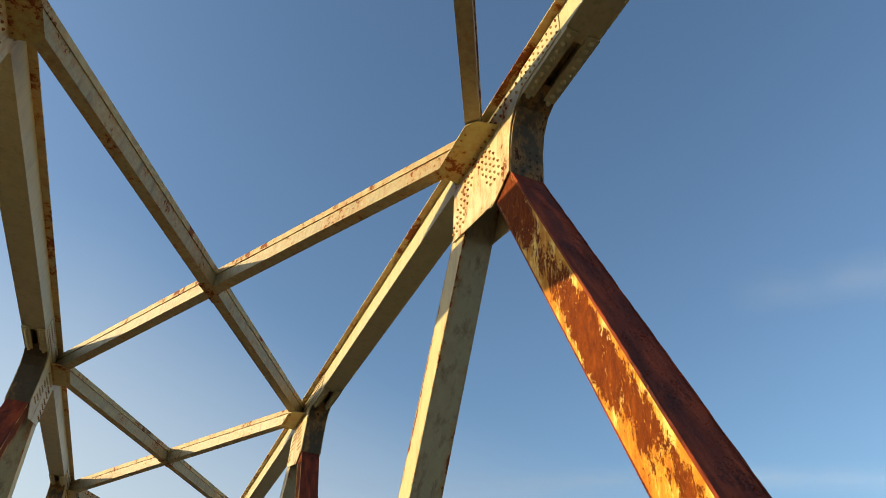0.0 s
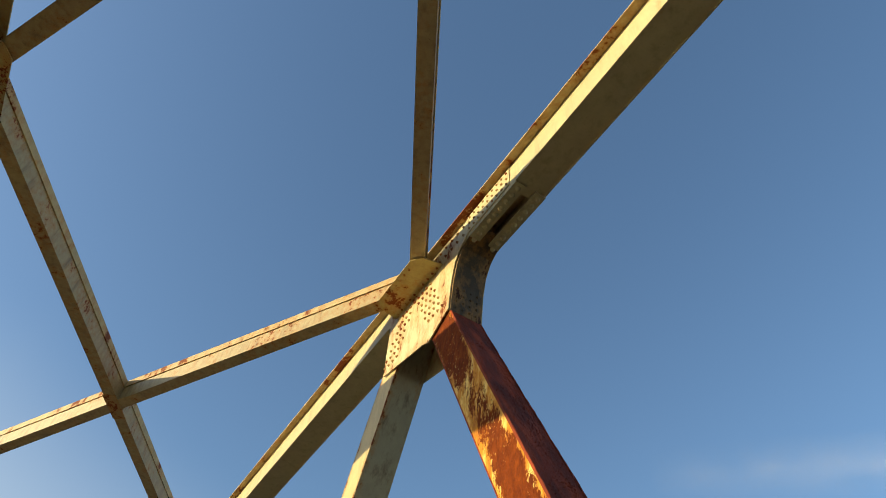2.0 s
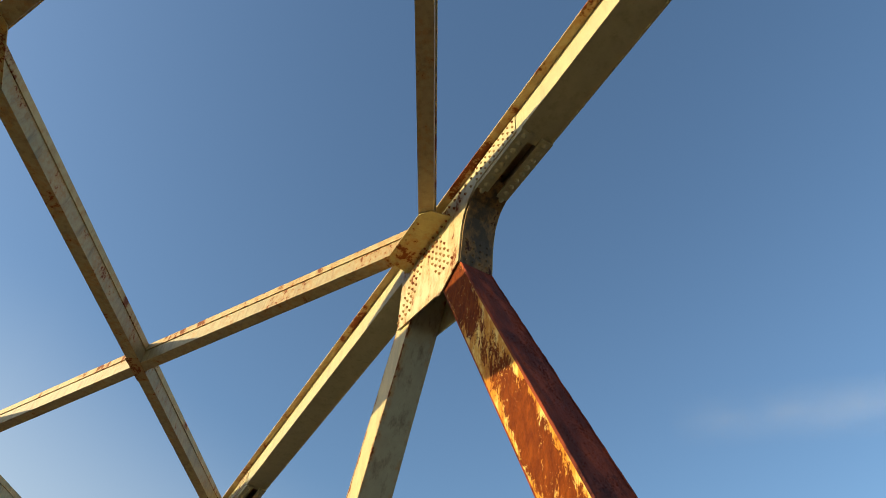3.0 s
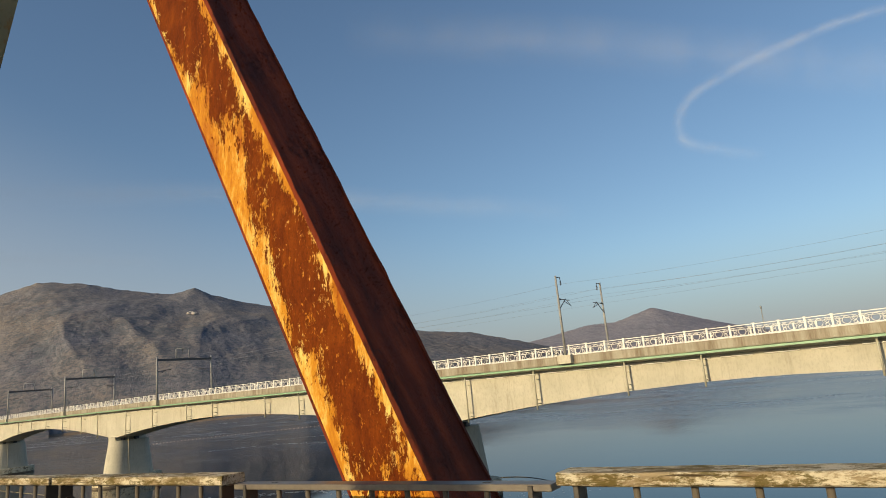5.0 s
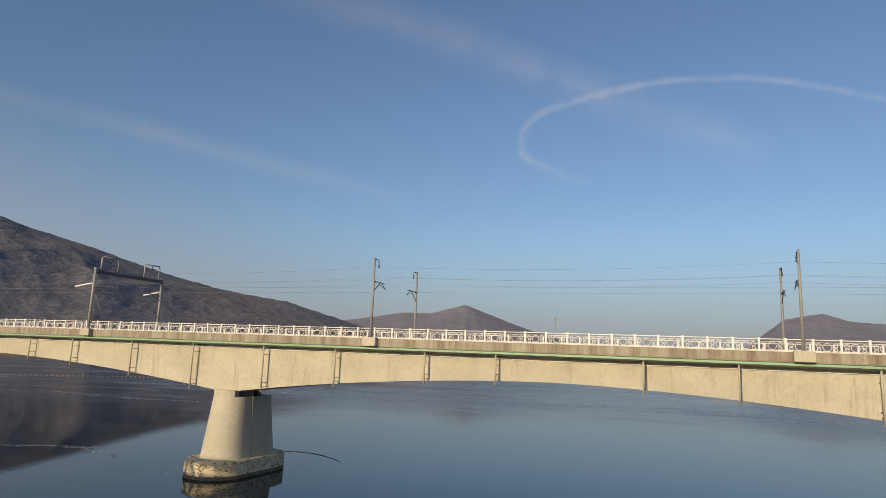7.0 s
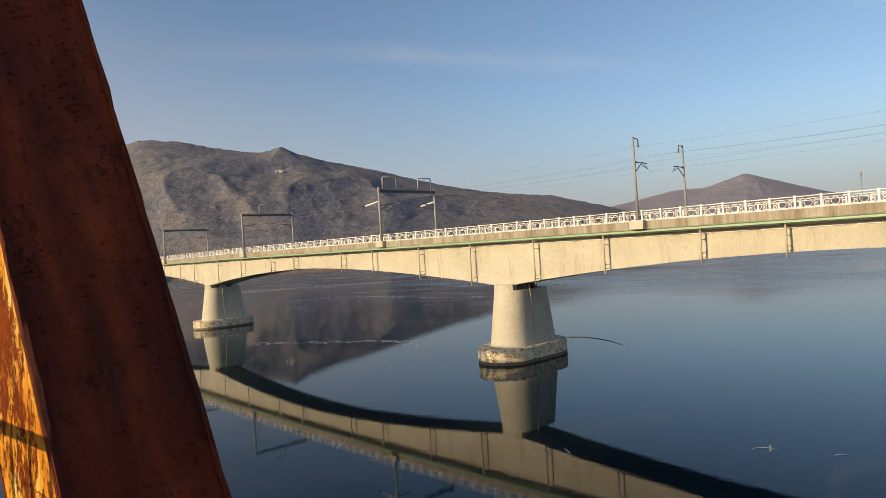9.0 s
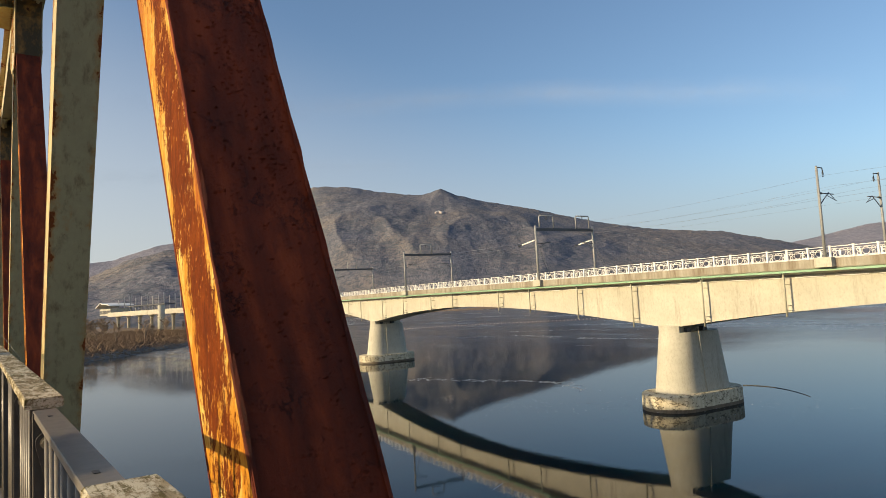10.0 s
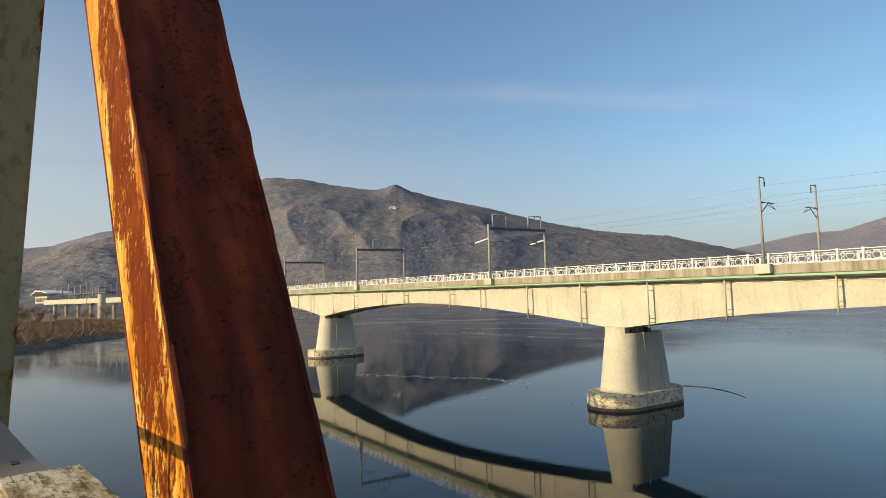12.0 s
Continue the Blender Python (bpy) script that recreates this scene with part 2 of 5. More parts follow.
def concrete(name, light, dark, stain):
    m, n, l, b = material(name)
    big = noise_node(n, l, 0.22, 5, 0.6, (1, 1, 1.6))
    streak = noise_node(n, l, 1.3, 6, 0.7, (1, 1, 0.12), seed=4)
    fine = noise_node(n, l, 5, 7, 0.75, (1, 1, 0.6), seed=8)
    c = mix(n, l, ramp(n, l, big, [(0.35, (0.0,)), (0.65, (1.0,))]), light, dark)
    c = mix(n, l, ramp(n, l, streak, [(0.66 - 0.26 * stain, (0.0,)), (0.84 - 0.22 * stain, (stain,))]), c, (0.17, 0.13, 0.085))
    c = mix(n, l, ramp(n, l, fine, [(0.36, (0.35,)), (0.52, (0.0,))]), c, (0.25, 0.22, 0.17))
    l.new(c, b.inputs["Base Color"])
    b.inputs["Roughness"].default_value = 0.85
    bump(n, l, b, fine, 0.3, 0.02)
    return m


M_CONC = concrete("girder_concrete", (0.53, 0.505, 0.415), (0.44, 0.42, 0.34), 0.5)
M_PARAPET = concrete("parapet_concrete", (0.40, 0.37, 0.295), (0.30, 0.28, 0.22), 0.95)
M_WET = concrete("wet_footing", (0.13, 0.10, 0.065), (0.07, 0.055, 0.035), 0.9)


def footing_concrete():
    """Cream concrete, blotched black by weed and damp."""
    m, n, l, b = material("stained_footing")
    blot = noise_node(n, l, 1.5, 9, 0.78, (1, 1, 1.5), seed=3)
    run = noise_node(n, l, 2.2, 6, 0.7, (1, 1, 0.15), seed=6)
    c = mix(n, l, ramp(n, l, run, [(0.40, (0.0,)), (0.65, (1.0,))]), (0.62, 0.56, 0.41), (0.42, 0.36, 0.24))
    c = mix(n, l, ramp(n, l, blot, [(0.52, (0.0,)), (0.58, (0.9,))]), c, (0.085, 0.066, 0.040))
    l.new(c, b.inputs["Base Color"])
    b.inputs["Roughness"].default_value = 0.9
    bump(n, l, b, blot, 0.4, 0.03)
    return m


M_FOOT = footing_concrete()


def wood():
    """Grey-brown timber, split along the grain, crusted with pale lichen and dark moss."""
    m, n, l, b = material("lichen_wood")
    grain = noise_node(n, l, 22, 7, 0.72, (3, 0.18, 3))
    patch = noise_node(n, l, 30, 9, 0.80, (1, 0.36, 1), seed=3)
    moss = noise_node(n, l, 46, 8, 0.82, (1, 0.28, 1), seed=6)
    drift = noise_node(n, l, 5, 4, 0.6, (1, 0.6, 1), seed=12)
    crack = ramp(n, l, noise_node(n, l, 60, 5, 0.7, (2, 0.05, 2), seed=15), [(0.34, (0.0,)), (0.40, (1.0,))])
    c = mix(n, l, ramp(n, l, grain, [(0.35, (0.0,)), (0.65, (1.0,))]), (0.17, 0.12, 0.065), (0.40, 0.33, 0.215))
    pale = math_node(n, l, "ADD", math_node(n, l, "MULTIPLY", patch, 0.75), math_node(n, l, "MULTIPLY", drift, 0.25))
    c = mix(n, l, ramp(n, l, pale, [(0.47, (0.0,)), (0.53, (0.88,))]), c, (0.62, 0.57, 0.44))
    dark = math_node(n, l, "SUBTRACT", moss, math_node(n, l, "MULTIPLY", drift, 0.22))
    c = mix(n, l, ramp(n, l, dark, [(0.38, (0.0,)), (0.44, (0.92,))]), c, (0.105, 0.080, 0.022))
    c = mix(n, l, crack, (0.06, 0.042, 0.022), c)
    l.new(c, b.inputs["Base Color"])
    b.inputs["Roughness"].default_value = 0.9
    b.inputs["Specular IOR Level"].default_value = 0.2
    bump(n, l, b, math_node(n, l, "ADD", math_node(n, l, "ADD", grain, crack), math_node(n, l, "ADD", moss, patch)), 0.7, 0.004)
    return m


M_WOOD = wood()


def forest(name, bare, dry, pine, grain):
    """Leafless woods, drier slopes and stands of dark pine, with the grain of single crowns down the slope. The colours
    passed in carry the distance haze.
    """
    m, n, l, b = material(name)
    place = n.new("ShaderNodeTexCoord").outputs["Object"]
    along = n.new("ShaderNodeVectorMath")
    depth = n.new("ShaderNodeVectorMath")
    for node, axis in ((along, (0.80, -0.60, 0.0)), (depth, (0.60, 0.80, 0.0))):
        node.operation = "DOT_PRODUCT"
        node.inputs[1].default_value = axis
        l.new(place, node.inputs[0])
    up = n.new("ShaderNodeSeparateXYZ")
    l.new(place, up.inputs[0])
    slope = n.new("ShaderNodeCombineXYZ")
    l.new(along.outputs["Value"], slope.inputs[0])
    l.new(math_node(n, l, "MULTIPLY", up.outputs["Z"], 1.3), slope.inputs[1])
    l.new(math_node(n, l, "MULTIPLY", depth.outputs["Value"], 0.35), slope.inputs[2])

    def speckle(scale, detail, rough):
        t = n.new("ShaderNodeTexNoise")
        t.inputs["Scale"].default_value, t.inputs["Detail"].default_value, t.inputs["Roughness"].default_value = scale, detail, rough
        l.new(slope.outputs[0], t.inputs["Vector"])
        return t.outputs["Fac"]
    crowns, stand, big = speckle(grain, 4, 0.75), speckle(0.018, 6, 0.7), speckle(0.006, 5, 0.6)
    col = mix(n, l, ramp(n, l, big, [(0.40, (0.0,)), (0.60, (1.0,))]), bare, dry)
    col = mix(n, l, ramp(n, l, stand, [(0.50, (0.0,)), (0.60, (0.55,))]), col, pine)
    col = mix(n, l, ramp(n, l, crowns, [(0.38, (0.85,)), (0.56, (0.0,))]), col, pine)
    l.new(col, b.inputs["Base Color"])
    b.inputs["Roughness"].default_value = 1.0
    b.inputs["Specular IOR Level"].default_value = 0.0
    bump(n, l, b, math_node(n, l, "ADD", crowns, stand), 0.45, 6)
    return m


# aerial haze is mixed into these base colours: paler and bluer, most on far hills
M_FOREST_HAZED = forest("hazed_winter_forest", (0.222, 0.212, 0.228), (0.262, 0.228, 0.208), (0.100, 0.116, 0.138), 0.16)
M_FARHILL_HAZED = forest("hazed_far_forest", (0.258, 0.250, 0.290), (0.285, 0.268, 0.295), (0.17, 0.180, 0.222), 0.12)
M_PALEROCK = plain("pale_rock", (0.50, 0.46, 0.42), (0.38, 0.34, 0.31), 0.9, 0.2)
M_FROST = plain("white_frost", (0.34, 0.38, 0.42), (0.50, 0.53, 0.56), 0.7, 3)
M_REED = plain("dry_reeds", (0.145, 0.092, 0.058), (0.235, 0.165, 0.105), 1.0, 0.25)
M_TWIG = plain("bare_twigs", (0.17, 0.12, 0.085), (0.26, 0.20, 0.14), 1.0, 0.8)


def water():
    """A cold lake: dark open water near by, a skin of frosted ice further out."""
    m, n, l, b = material("lake_water")
    patch = noise_node(n, l, 0.014, 5, 0.6, (1.2, 0.8, 1), "Object", 2)
    streak = noise_node(n, l, 0.018, 10, 0.70, (1.5, 0.6, 1), "Object", 9)
    flake = noise_node(n, l, 1.1, 7, 0.85, (1, 0.8, 1), "Object", 4)
    tc = n.new("ShaderNodeTexCoord")
    sx = n.new("ShaderNodeSeparateXYZ")
    l.new(tc.outputs["Object"], sx.inputs[0])
    out = n.new("ShaderNodeMapRange")
    out.inputs["From Min"].default_value, out.inputs["From Max"].default_value = 92, 190
    l.new(sx.outputs["X"], out.inputs["Value"])
    up = n.new("ShaderNodeMapRange")
    up.inputs["From Min"].default_value, up.inputs["From Max"].default_value = 85, 240
    l.new(sx.outputs["Y"], up.inputs["Value"])
    ice = math_node(n, l, "MULTIPLY", math_node(n, l, "MAXIMUM", out.outputs["Result"], up.outputs["Result"]), ramp(n, l, patch, [(0.36, (0.35,)), (0.62, (1.0,))]))
    crack = math_node(n, l, "ABSOLUTE", math_node(n, l, "SUBTRACT", streak, 0.5), 0)
    lines = ramp(n, l, crack, [(0.0, (1.0,)), (0.042, (0.0,))])
    specks = ramp(n, l, flake, [(0.60, (0.0,)), (0.70, (1.0,))])
    near = math_node(n, l, "MULTIPLY", specks, ramp(n, l, patch, [(0.54, (0.0,)), (0.62, (0.35,))]))
    frost = math_node(n, l, "MULTIPLY", math_node(n, l, "MULTIPLY", lines, ramp(n, l, flake, [(0.38, (0.0,)), (0.56, (1.0,))])), ice)
    frost = math_node(n, l, "MINIMUM", math_node(n, l, "ADD", frost, near), 1.0)
    col = mix(n, l, ice, (0.001, 0.010, 0.017), (0.045, 0.046, 0.052))
    col = mix(n, l, math_node(n, l, "MULTIPLY", frost, 0.42), col, (0.62, 0.61, 0.58))
    l.new(col, b.inputs["Base Color"])
    b.inputs["IOR"].default_value = 1.27
    r = math_node(n, l, "ADD", 0.02, math_node(n, l, "MULTIPLY", ice, 0.19))
    l.new(math_node(n, l, "ADD", r, math_node(n, l, "MULTIPLY", frost, 0.22)), b.inputs["Roughness"])
    rip = noise_node(n, l, 1.6, 4, 0.6, (1, 0.6, 1), "Object", 7)
    bump(n, l, b, rip, 0.08, 0.03)
    return m


M_WATER = water()


def vapour(name, density, scale):
    """Thin ice cloud, lit by the sun; thins out towards the edges of its band."""
    m, n, l, b = material(name)
    uv = n.new("ShaderNodeTexCoord").outputs["UV"]
    s = n.new("ShaderNodeSeparateXYZ")
    l.new(uv, s.inputs[0])
    body = math_node(n, l, "SUBTRACT", 1.0, math_node(n, l, "ABSOLUTE", math_node(n, l, "SUBTRACT", math_node(n, l, "MULTIPLY", s.outputs["Y"], 2.0), 1.0), 0))
    ends = math_node(n, l, "SUBTRACT", 1.0, math_node(n, l, "POWER", math_node(n, l, "ABSOLUTE", math_node(n, l, "SUBTRACT", math_node(n, l, "MULTIPLY", s.outputs["X"], 2.0), 1.0), 0), 3.0))
    puff = noise_node(n, l, scale, 7, 0.65, (1, 1, 1))
    a = math_node(n, l, "MULTIPLY", math_node(n, l, "MULTIPLY", math_node(n, l, "POWER", body, 1.4), ends), ramp(n, l, puff, [(0.32, (0.15,)), (0.68, (1.0,))]))
    l.new(math_node(n, l, "MULTIPLY", a, density), b.inputs["Alpha"])
    b.inputs["Base Color"].default_value = (0.85, 0.85, 0.85, 1)
    b.inputs["Roughness"].default_value = 1.0
    b.inputs["Specular IOR Level"].default_value = 0.0
    return m


def haze():
    """Dull winter haze painted as a glowing see-through sheet: thick at the water, gone at a hand's breadth above the
    hills, deeper and brighter towards the sun.
    """
    m, n, l, b = material("horizon_haze_glow")
    s = n.new("ShaderNodeSeparateXYZ")
    l.new(n.new("ShaderNodeTexCoord").outputs["Object"], s.inputs[0])
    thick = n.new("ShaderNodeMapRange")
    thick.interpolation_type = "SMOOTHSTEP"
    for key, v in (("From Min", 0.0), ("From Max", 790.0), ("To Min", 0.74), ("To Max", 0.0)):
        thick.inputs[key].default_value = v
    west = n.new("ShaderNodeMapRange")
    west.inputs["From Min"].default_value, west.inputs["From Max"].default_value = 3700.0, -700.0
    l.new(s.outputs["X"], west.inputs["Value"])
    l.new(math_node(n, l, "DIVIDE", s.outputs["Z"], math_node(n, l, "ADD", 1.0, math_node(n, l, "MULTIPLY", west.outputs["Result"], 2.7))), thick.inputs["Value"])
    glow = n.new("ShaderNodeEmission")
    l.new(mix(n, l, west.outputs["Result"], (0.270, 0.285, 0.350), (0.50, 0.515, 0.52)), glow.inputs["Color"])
    clear = n.new("ShaderNodeBsdfTransparent")
    both = n.new("ShaderNodeMixShader")
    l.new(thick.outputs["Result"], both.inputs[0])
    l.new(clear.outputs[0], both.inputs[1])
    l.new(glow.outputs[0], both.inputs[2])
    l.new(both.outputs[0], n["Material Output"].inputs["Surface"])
    return m


M_HAZE_GLOW = haze()
M_TRAIL = vapour("contrail_vapour", 0.17, 0.012)
M_CIRRUS = vapour("cirrus_vapour", 0.13, 0.003)


# ---- builders ----
def mesh_of(name, bm, mat):
    me = bpy.data.meshes.new(name)
    bm.normal_update()
    bm.to_mesh(me)
    bm.free()
    if mat:
        me.materials.append(mat)
    return me


def part(name, bm, mat, parent=None, label=""):
    ob = new(name, mesh_of(name, bm, mat))
    ob.parent = parent
    return tagged(ob, label)


def shared(name, me, parent, m):
    ob = new(name, me)
    ob.parent = parent
    ob.matrix_local = m
    return ob


def hull(bm, pts, faces):
    v = [bm.verts.new(p) for p in pts]
    for f in faces:
        bm.faces.new([v[i] for i in f])


BOX = [(0, 3, 2, 1), (4, 5, 6, 7), (0, 1, 5, 4), (1, 2, 6, 5), (2, 3, 7, 6), (3, 0, 4, 7)]


def box(bm, x0, x1, y0, y1, z0, z1):
    hull(bm, [(x0, y0, z0), (x1, y0, z0), (x1, y1, z0), (x0, y1, z0), (x0, y0, z1), (x1, y0, z1), (x1, y1, z1), (x0, y1, z1)], BOX)


def slab_x(bm, poly, x0, x1):
    """A plate in the y-z plane with outline poly, from x0 to x1."""
    a = [bm.verts.new((x0, y, z)) for y, z in poly]
    b = [bm.verts.new((x1, y, z)) for y, z in poly]
    k = len(poly)
    fs = [bm.faces.new(a), bm.faces.new(b[::-1])]
    for i in range(k):
        fs.append(bm.faces.new((a[i], b[i], b[(i + 1) % k], a[(i + 1) % k])))
    bmesh.ops.recalc_face_normals(bm, faces=fs)


def slab_z(bm, poly, z0, z1):
    a = [bm.verts.new((x, y, z0)) for x, y in poly]
    b = [bm.verts.new((x, y, z1)) for x, y in poly]
    k = len(poly)
    fs = [bm.faces.new(a), bm.faces.new(b[::-1])]
    for i in range(k):
        fs.append(bm.faces.new((a[i], b[i], b[(i + 1) % k], a[(i + 1) % k])))
    bmesh.ops.recalc_face_normals(bm, faces=fs)


def tube(bm, pts, r, sides=8, cap=True):
    """A tube along pts; r: one radius or one for each point."""
    pts = [Vector(p) for p in pts]
    rs = r if isinstance(r, (list, tuple)) else [r] * len(pts)
    rings = []
    for i, p in enumerate(pts):
        d = (pts[min(i + 1, len(pts) - 1)] - pts[max(i - 1, 0)]).normalized()
        s = d.cross(Vector((0, 0, 1)) if abs(d.z) < 0.9 else Vector((1, 0, 0))).normalized()
        u = s.cross(d)
        rings.append([bm.verts.new(p + rs[i] * (math.cos(a) * s + math.sin(a) * u)) for a in [2 * math.pi * k / sides for k in range(sides)]])
    fs = []
    for a, b in zip(rings, rings[1:]):
        for k in range(sides):
            fs.append(bm.faces.new((a[k], b[k], b[(k + 1) % sides], a[(k + 1) % sides])))
    for f in fs:
        f.smooth = True
    if cap:
        fs += [bm.faces.new(rings[0]), bm.faces.new(rings[-1][::-1])]
    bmesh.ops.recalc_face_normals(bm, faces=fs)


def beam(bm, p0, p1, w0, w1, h0, h1):
    """A straight box from p0 to p1, level across: w0..w1 sideways, h0..h1 upwards."""
    p0, p1 = Vector(p0), Vector(p1)
    d = (p1 - p0).normalized()
    s = d.cross(Vector((0, 0, 1))).normalized()
    u = s.cross(d)
    hull(bm, [p + s * w + u * h for p in (p0, p1) for w, h in ((w0, h0), (w1, h0), (w1, h1), (w0, h1))], BOX)
    bmesh.ops.recalc_face_normals(bm, faces=bm.faces[:])


def rivet(bm, p, axis, r=0.024):
    """A domed rivet head on a plate whose outward normal is axis (a unit vector along x, y or z)."""
    a = Vector(axis)
    s = a.orthogonal().normalized()
    t = a.cross(s)
    p = Vector(p)
    lo = [bm.verts.new(p + r * (math.cos(q) * s + math.sin(q) * t)) for q in [k * math.pi / 3 for k in range(6)]]
    hi = [bm.verts.new(p + a * r * 0.95 + 0.55 * r * (math.cos(q) * s + math.sin(q) * t)) for q in [k * math.pi / 3 for k in range(6)]]
    for k in range(6):
        bm.faces.new((lo[k], lo[(k + 1) % 6], hi[(k + 1) % 6], hi[k])).smooth = True
    bm.faces.new(hi).smooth = True


# ---- the old truss bridge ----
XI, XO = 2.898, 3.306            # inner and outer faces of the right-hand diagonals
XG, XH, ZG = 2.884, 3.323, 7.889  # top chord: inner and outer webs, underside
NODE, PANEL = 5.65, 10.30         # first top node along the bridge, and their spacing
SLOPE, FOOT = 0.488, -2.40        # lean of the diagonals, level of the bottom nodes
WIDE = 0.473                      # level width of a diagonal's side plate
ZN = 8.16
nodes = [NODE + PANEL * k for k in range(-2, 8)]

truss = tagged(new("truss_bridge"), "old riveted steel truss bridge, cream paint flaking to rust", "bridge")


def chord(side):
    bm = bmesh.new()
    y0, y1 = nodes[0] - 5, nodes[-1] + 5
    for a, b in ((XG, XG + 0.016), (XH - 0.016, XH)):
        box(bm, side * a, side * b, y0, y1, ZG - 0.012, ZG + 0.40)
    edge = y0
    for y in nodes:
        s = y - 1.58
        box(bm, side * (XG + 0.016), side * (XH - 0.016), edge, s - 0.52, ZG, ZG + 0.014)
        box(bm, side * (XG + 0.016), side * (XG + 0.15), s - 0.52, s + 0.52, ZG, ZG + 0.014)
        box(bm, side * (XH - 0.15), side * (XH - 0.016), s - 0.52, s + 0.52, ZG, ZG + 0.014)
        edge = s + 0.52
    box(bm, side * (XG + 0.016), side * (XH - 0.016), edge, y1, ZG, ZG + 0.014)
    bmesh.ops.recalc_face_normals(bm, faces=bm.faces[:])
    ch = part("top_chord", bm, M_CREAM, truss)
    bm = bmesh.new()
    box(bm, side * (XG - 0.115), side * (XH + 0.115), y0, y1, ZG + 0.40, ZG + 0.42)
    bmesh.ops.recalc_face_normals(bm, faces=bm.faces[:])
    part("cover_plate", bm, M_FLANGE, ch, "rust-streaked overhanging cover plate")
    bm = bmesh.new()
    box(bm, side * XG, side * XH, y0, y1, FOOT - 0.3, FOOT + 0.3)
    bmesh.ops.recalc_face_normals(bm, faces=bm.faces[:])
    part("bottom_chord", bm, M_CREAM, truss)


def diagonal(y_top, lean, side, web_mat, cover_mat, label):
    """From the top node down to the bottom node; lean -1: its foot lies nearer the start of the bridge."""
    def yc(z):
        return y_top + lean * SLOPE * (ZN - z)

    hw = WIDE / 2
    z0, z1 = FOOT, ZG + 0.05
    bm = bmesh.new()
    wv = hw - 0.016
    for a, b in ((XI, XI + 0.016), (XO - 0.016, XO)):
        slab_x(bm, [(yc(z0) - wv, z0), (yc(z0) + wv, z0), (yc(z1) + wv, z1), (yc(z1) - wv, z1)], side * a, side * b)
    d = part("diagonal", bm, web_mat, truss, label)
    for off in (-1, 1):
        bm = bmesh.new()
        e0, e1 = hw, hw - 0.0155
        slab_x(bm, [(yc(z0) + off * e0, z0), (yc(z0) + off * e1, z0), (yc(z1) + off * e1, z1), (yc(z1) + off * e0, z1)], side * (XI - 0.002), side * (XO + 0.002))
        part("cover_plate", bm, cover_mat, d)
    return d


def gusset(y, side):
    """The pair of plates at a top node, their rivets, and the curved plate between them."""
    poly = [(-1.25, ZG + 0.02), (-1.07, ZG - 0.10), (-0.96, ZG - 0.30), (-0.90, ZG - 0.60), (-0.872, ZG - 1.02), (-0.44, ZG - 1.25), (-0.33, ZG - 1.19),
            (0.38, ZG - 1.04), (0.72, ZG - 0.97), (0.74, ZG - 0.10), (0.80, ZG + 0.02), (0.80, ZG + 0.30), (-1.25, ZG + 0.30)]
    poly = [(y + a, z) for a, z in poly]
    inner = None
    for x0, x1, face in ((XG - 0.018, XG - 0.003, -1), (XH + 0.003, XH + 0.018, 1)):
        bm = bmesh.new()
        slab_x(bm, poly, side * x0, side * x1)
        g = part("gusset_plate", bm, M_PLATE, truss)
        bm = bmesh.new()
        xf = side * (x0 if face < 0 else x1)
        n_out = (face * side, 0, 0)
        for lean in (-1, 1):
            for i in range(7):
                for j in range(4):
                    z = ZG - 0.16 - 0.118 * i
                    yy = y + lean * SLOPE * (ZN - z) + (j - 1.5) * 0.105 + (0.02 if i % 2 else -0.02)
                    rivet(bm, (xf, yy, z), n_out)
        for i in range(14):
            for z in (ZG + 0.07, ZG + 0.24):
                rivet(bm, (xf, y - 1.15 + 0.14 * i, z), n_out)
        tagged(part("rivets", bm, M_RIVET, g), kind="stuff")
        inner = inner or g
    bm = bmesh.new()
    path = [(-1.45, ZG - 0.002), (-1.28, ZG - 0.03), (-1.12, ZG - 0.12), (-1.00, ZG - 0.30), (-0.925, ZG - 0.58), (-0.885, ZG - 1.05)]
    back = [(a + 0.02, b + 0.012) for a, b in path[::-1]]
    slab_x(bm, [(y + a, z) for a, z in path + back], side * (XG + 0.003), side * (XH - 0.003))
    curve_plate = part("curved_plate", bm, M_DARKPLATE, truss, "near-black curved plate between the gussets")
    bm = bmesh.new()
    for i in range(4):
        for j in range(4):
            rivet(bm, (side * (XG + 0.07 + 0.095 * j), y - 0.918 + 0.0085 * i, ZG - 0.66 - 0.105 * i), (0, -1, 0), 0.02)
    tagged(part("rivets", bm, M_DARKPLATE, curve_plate), kind="stuff")


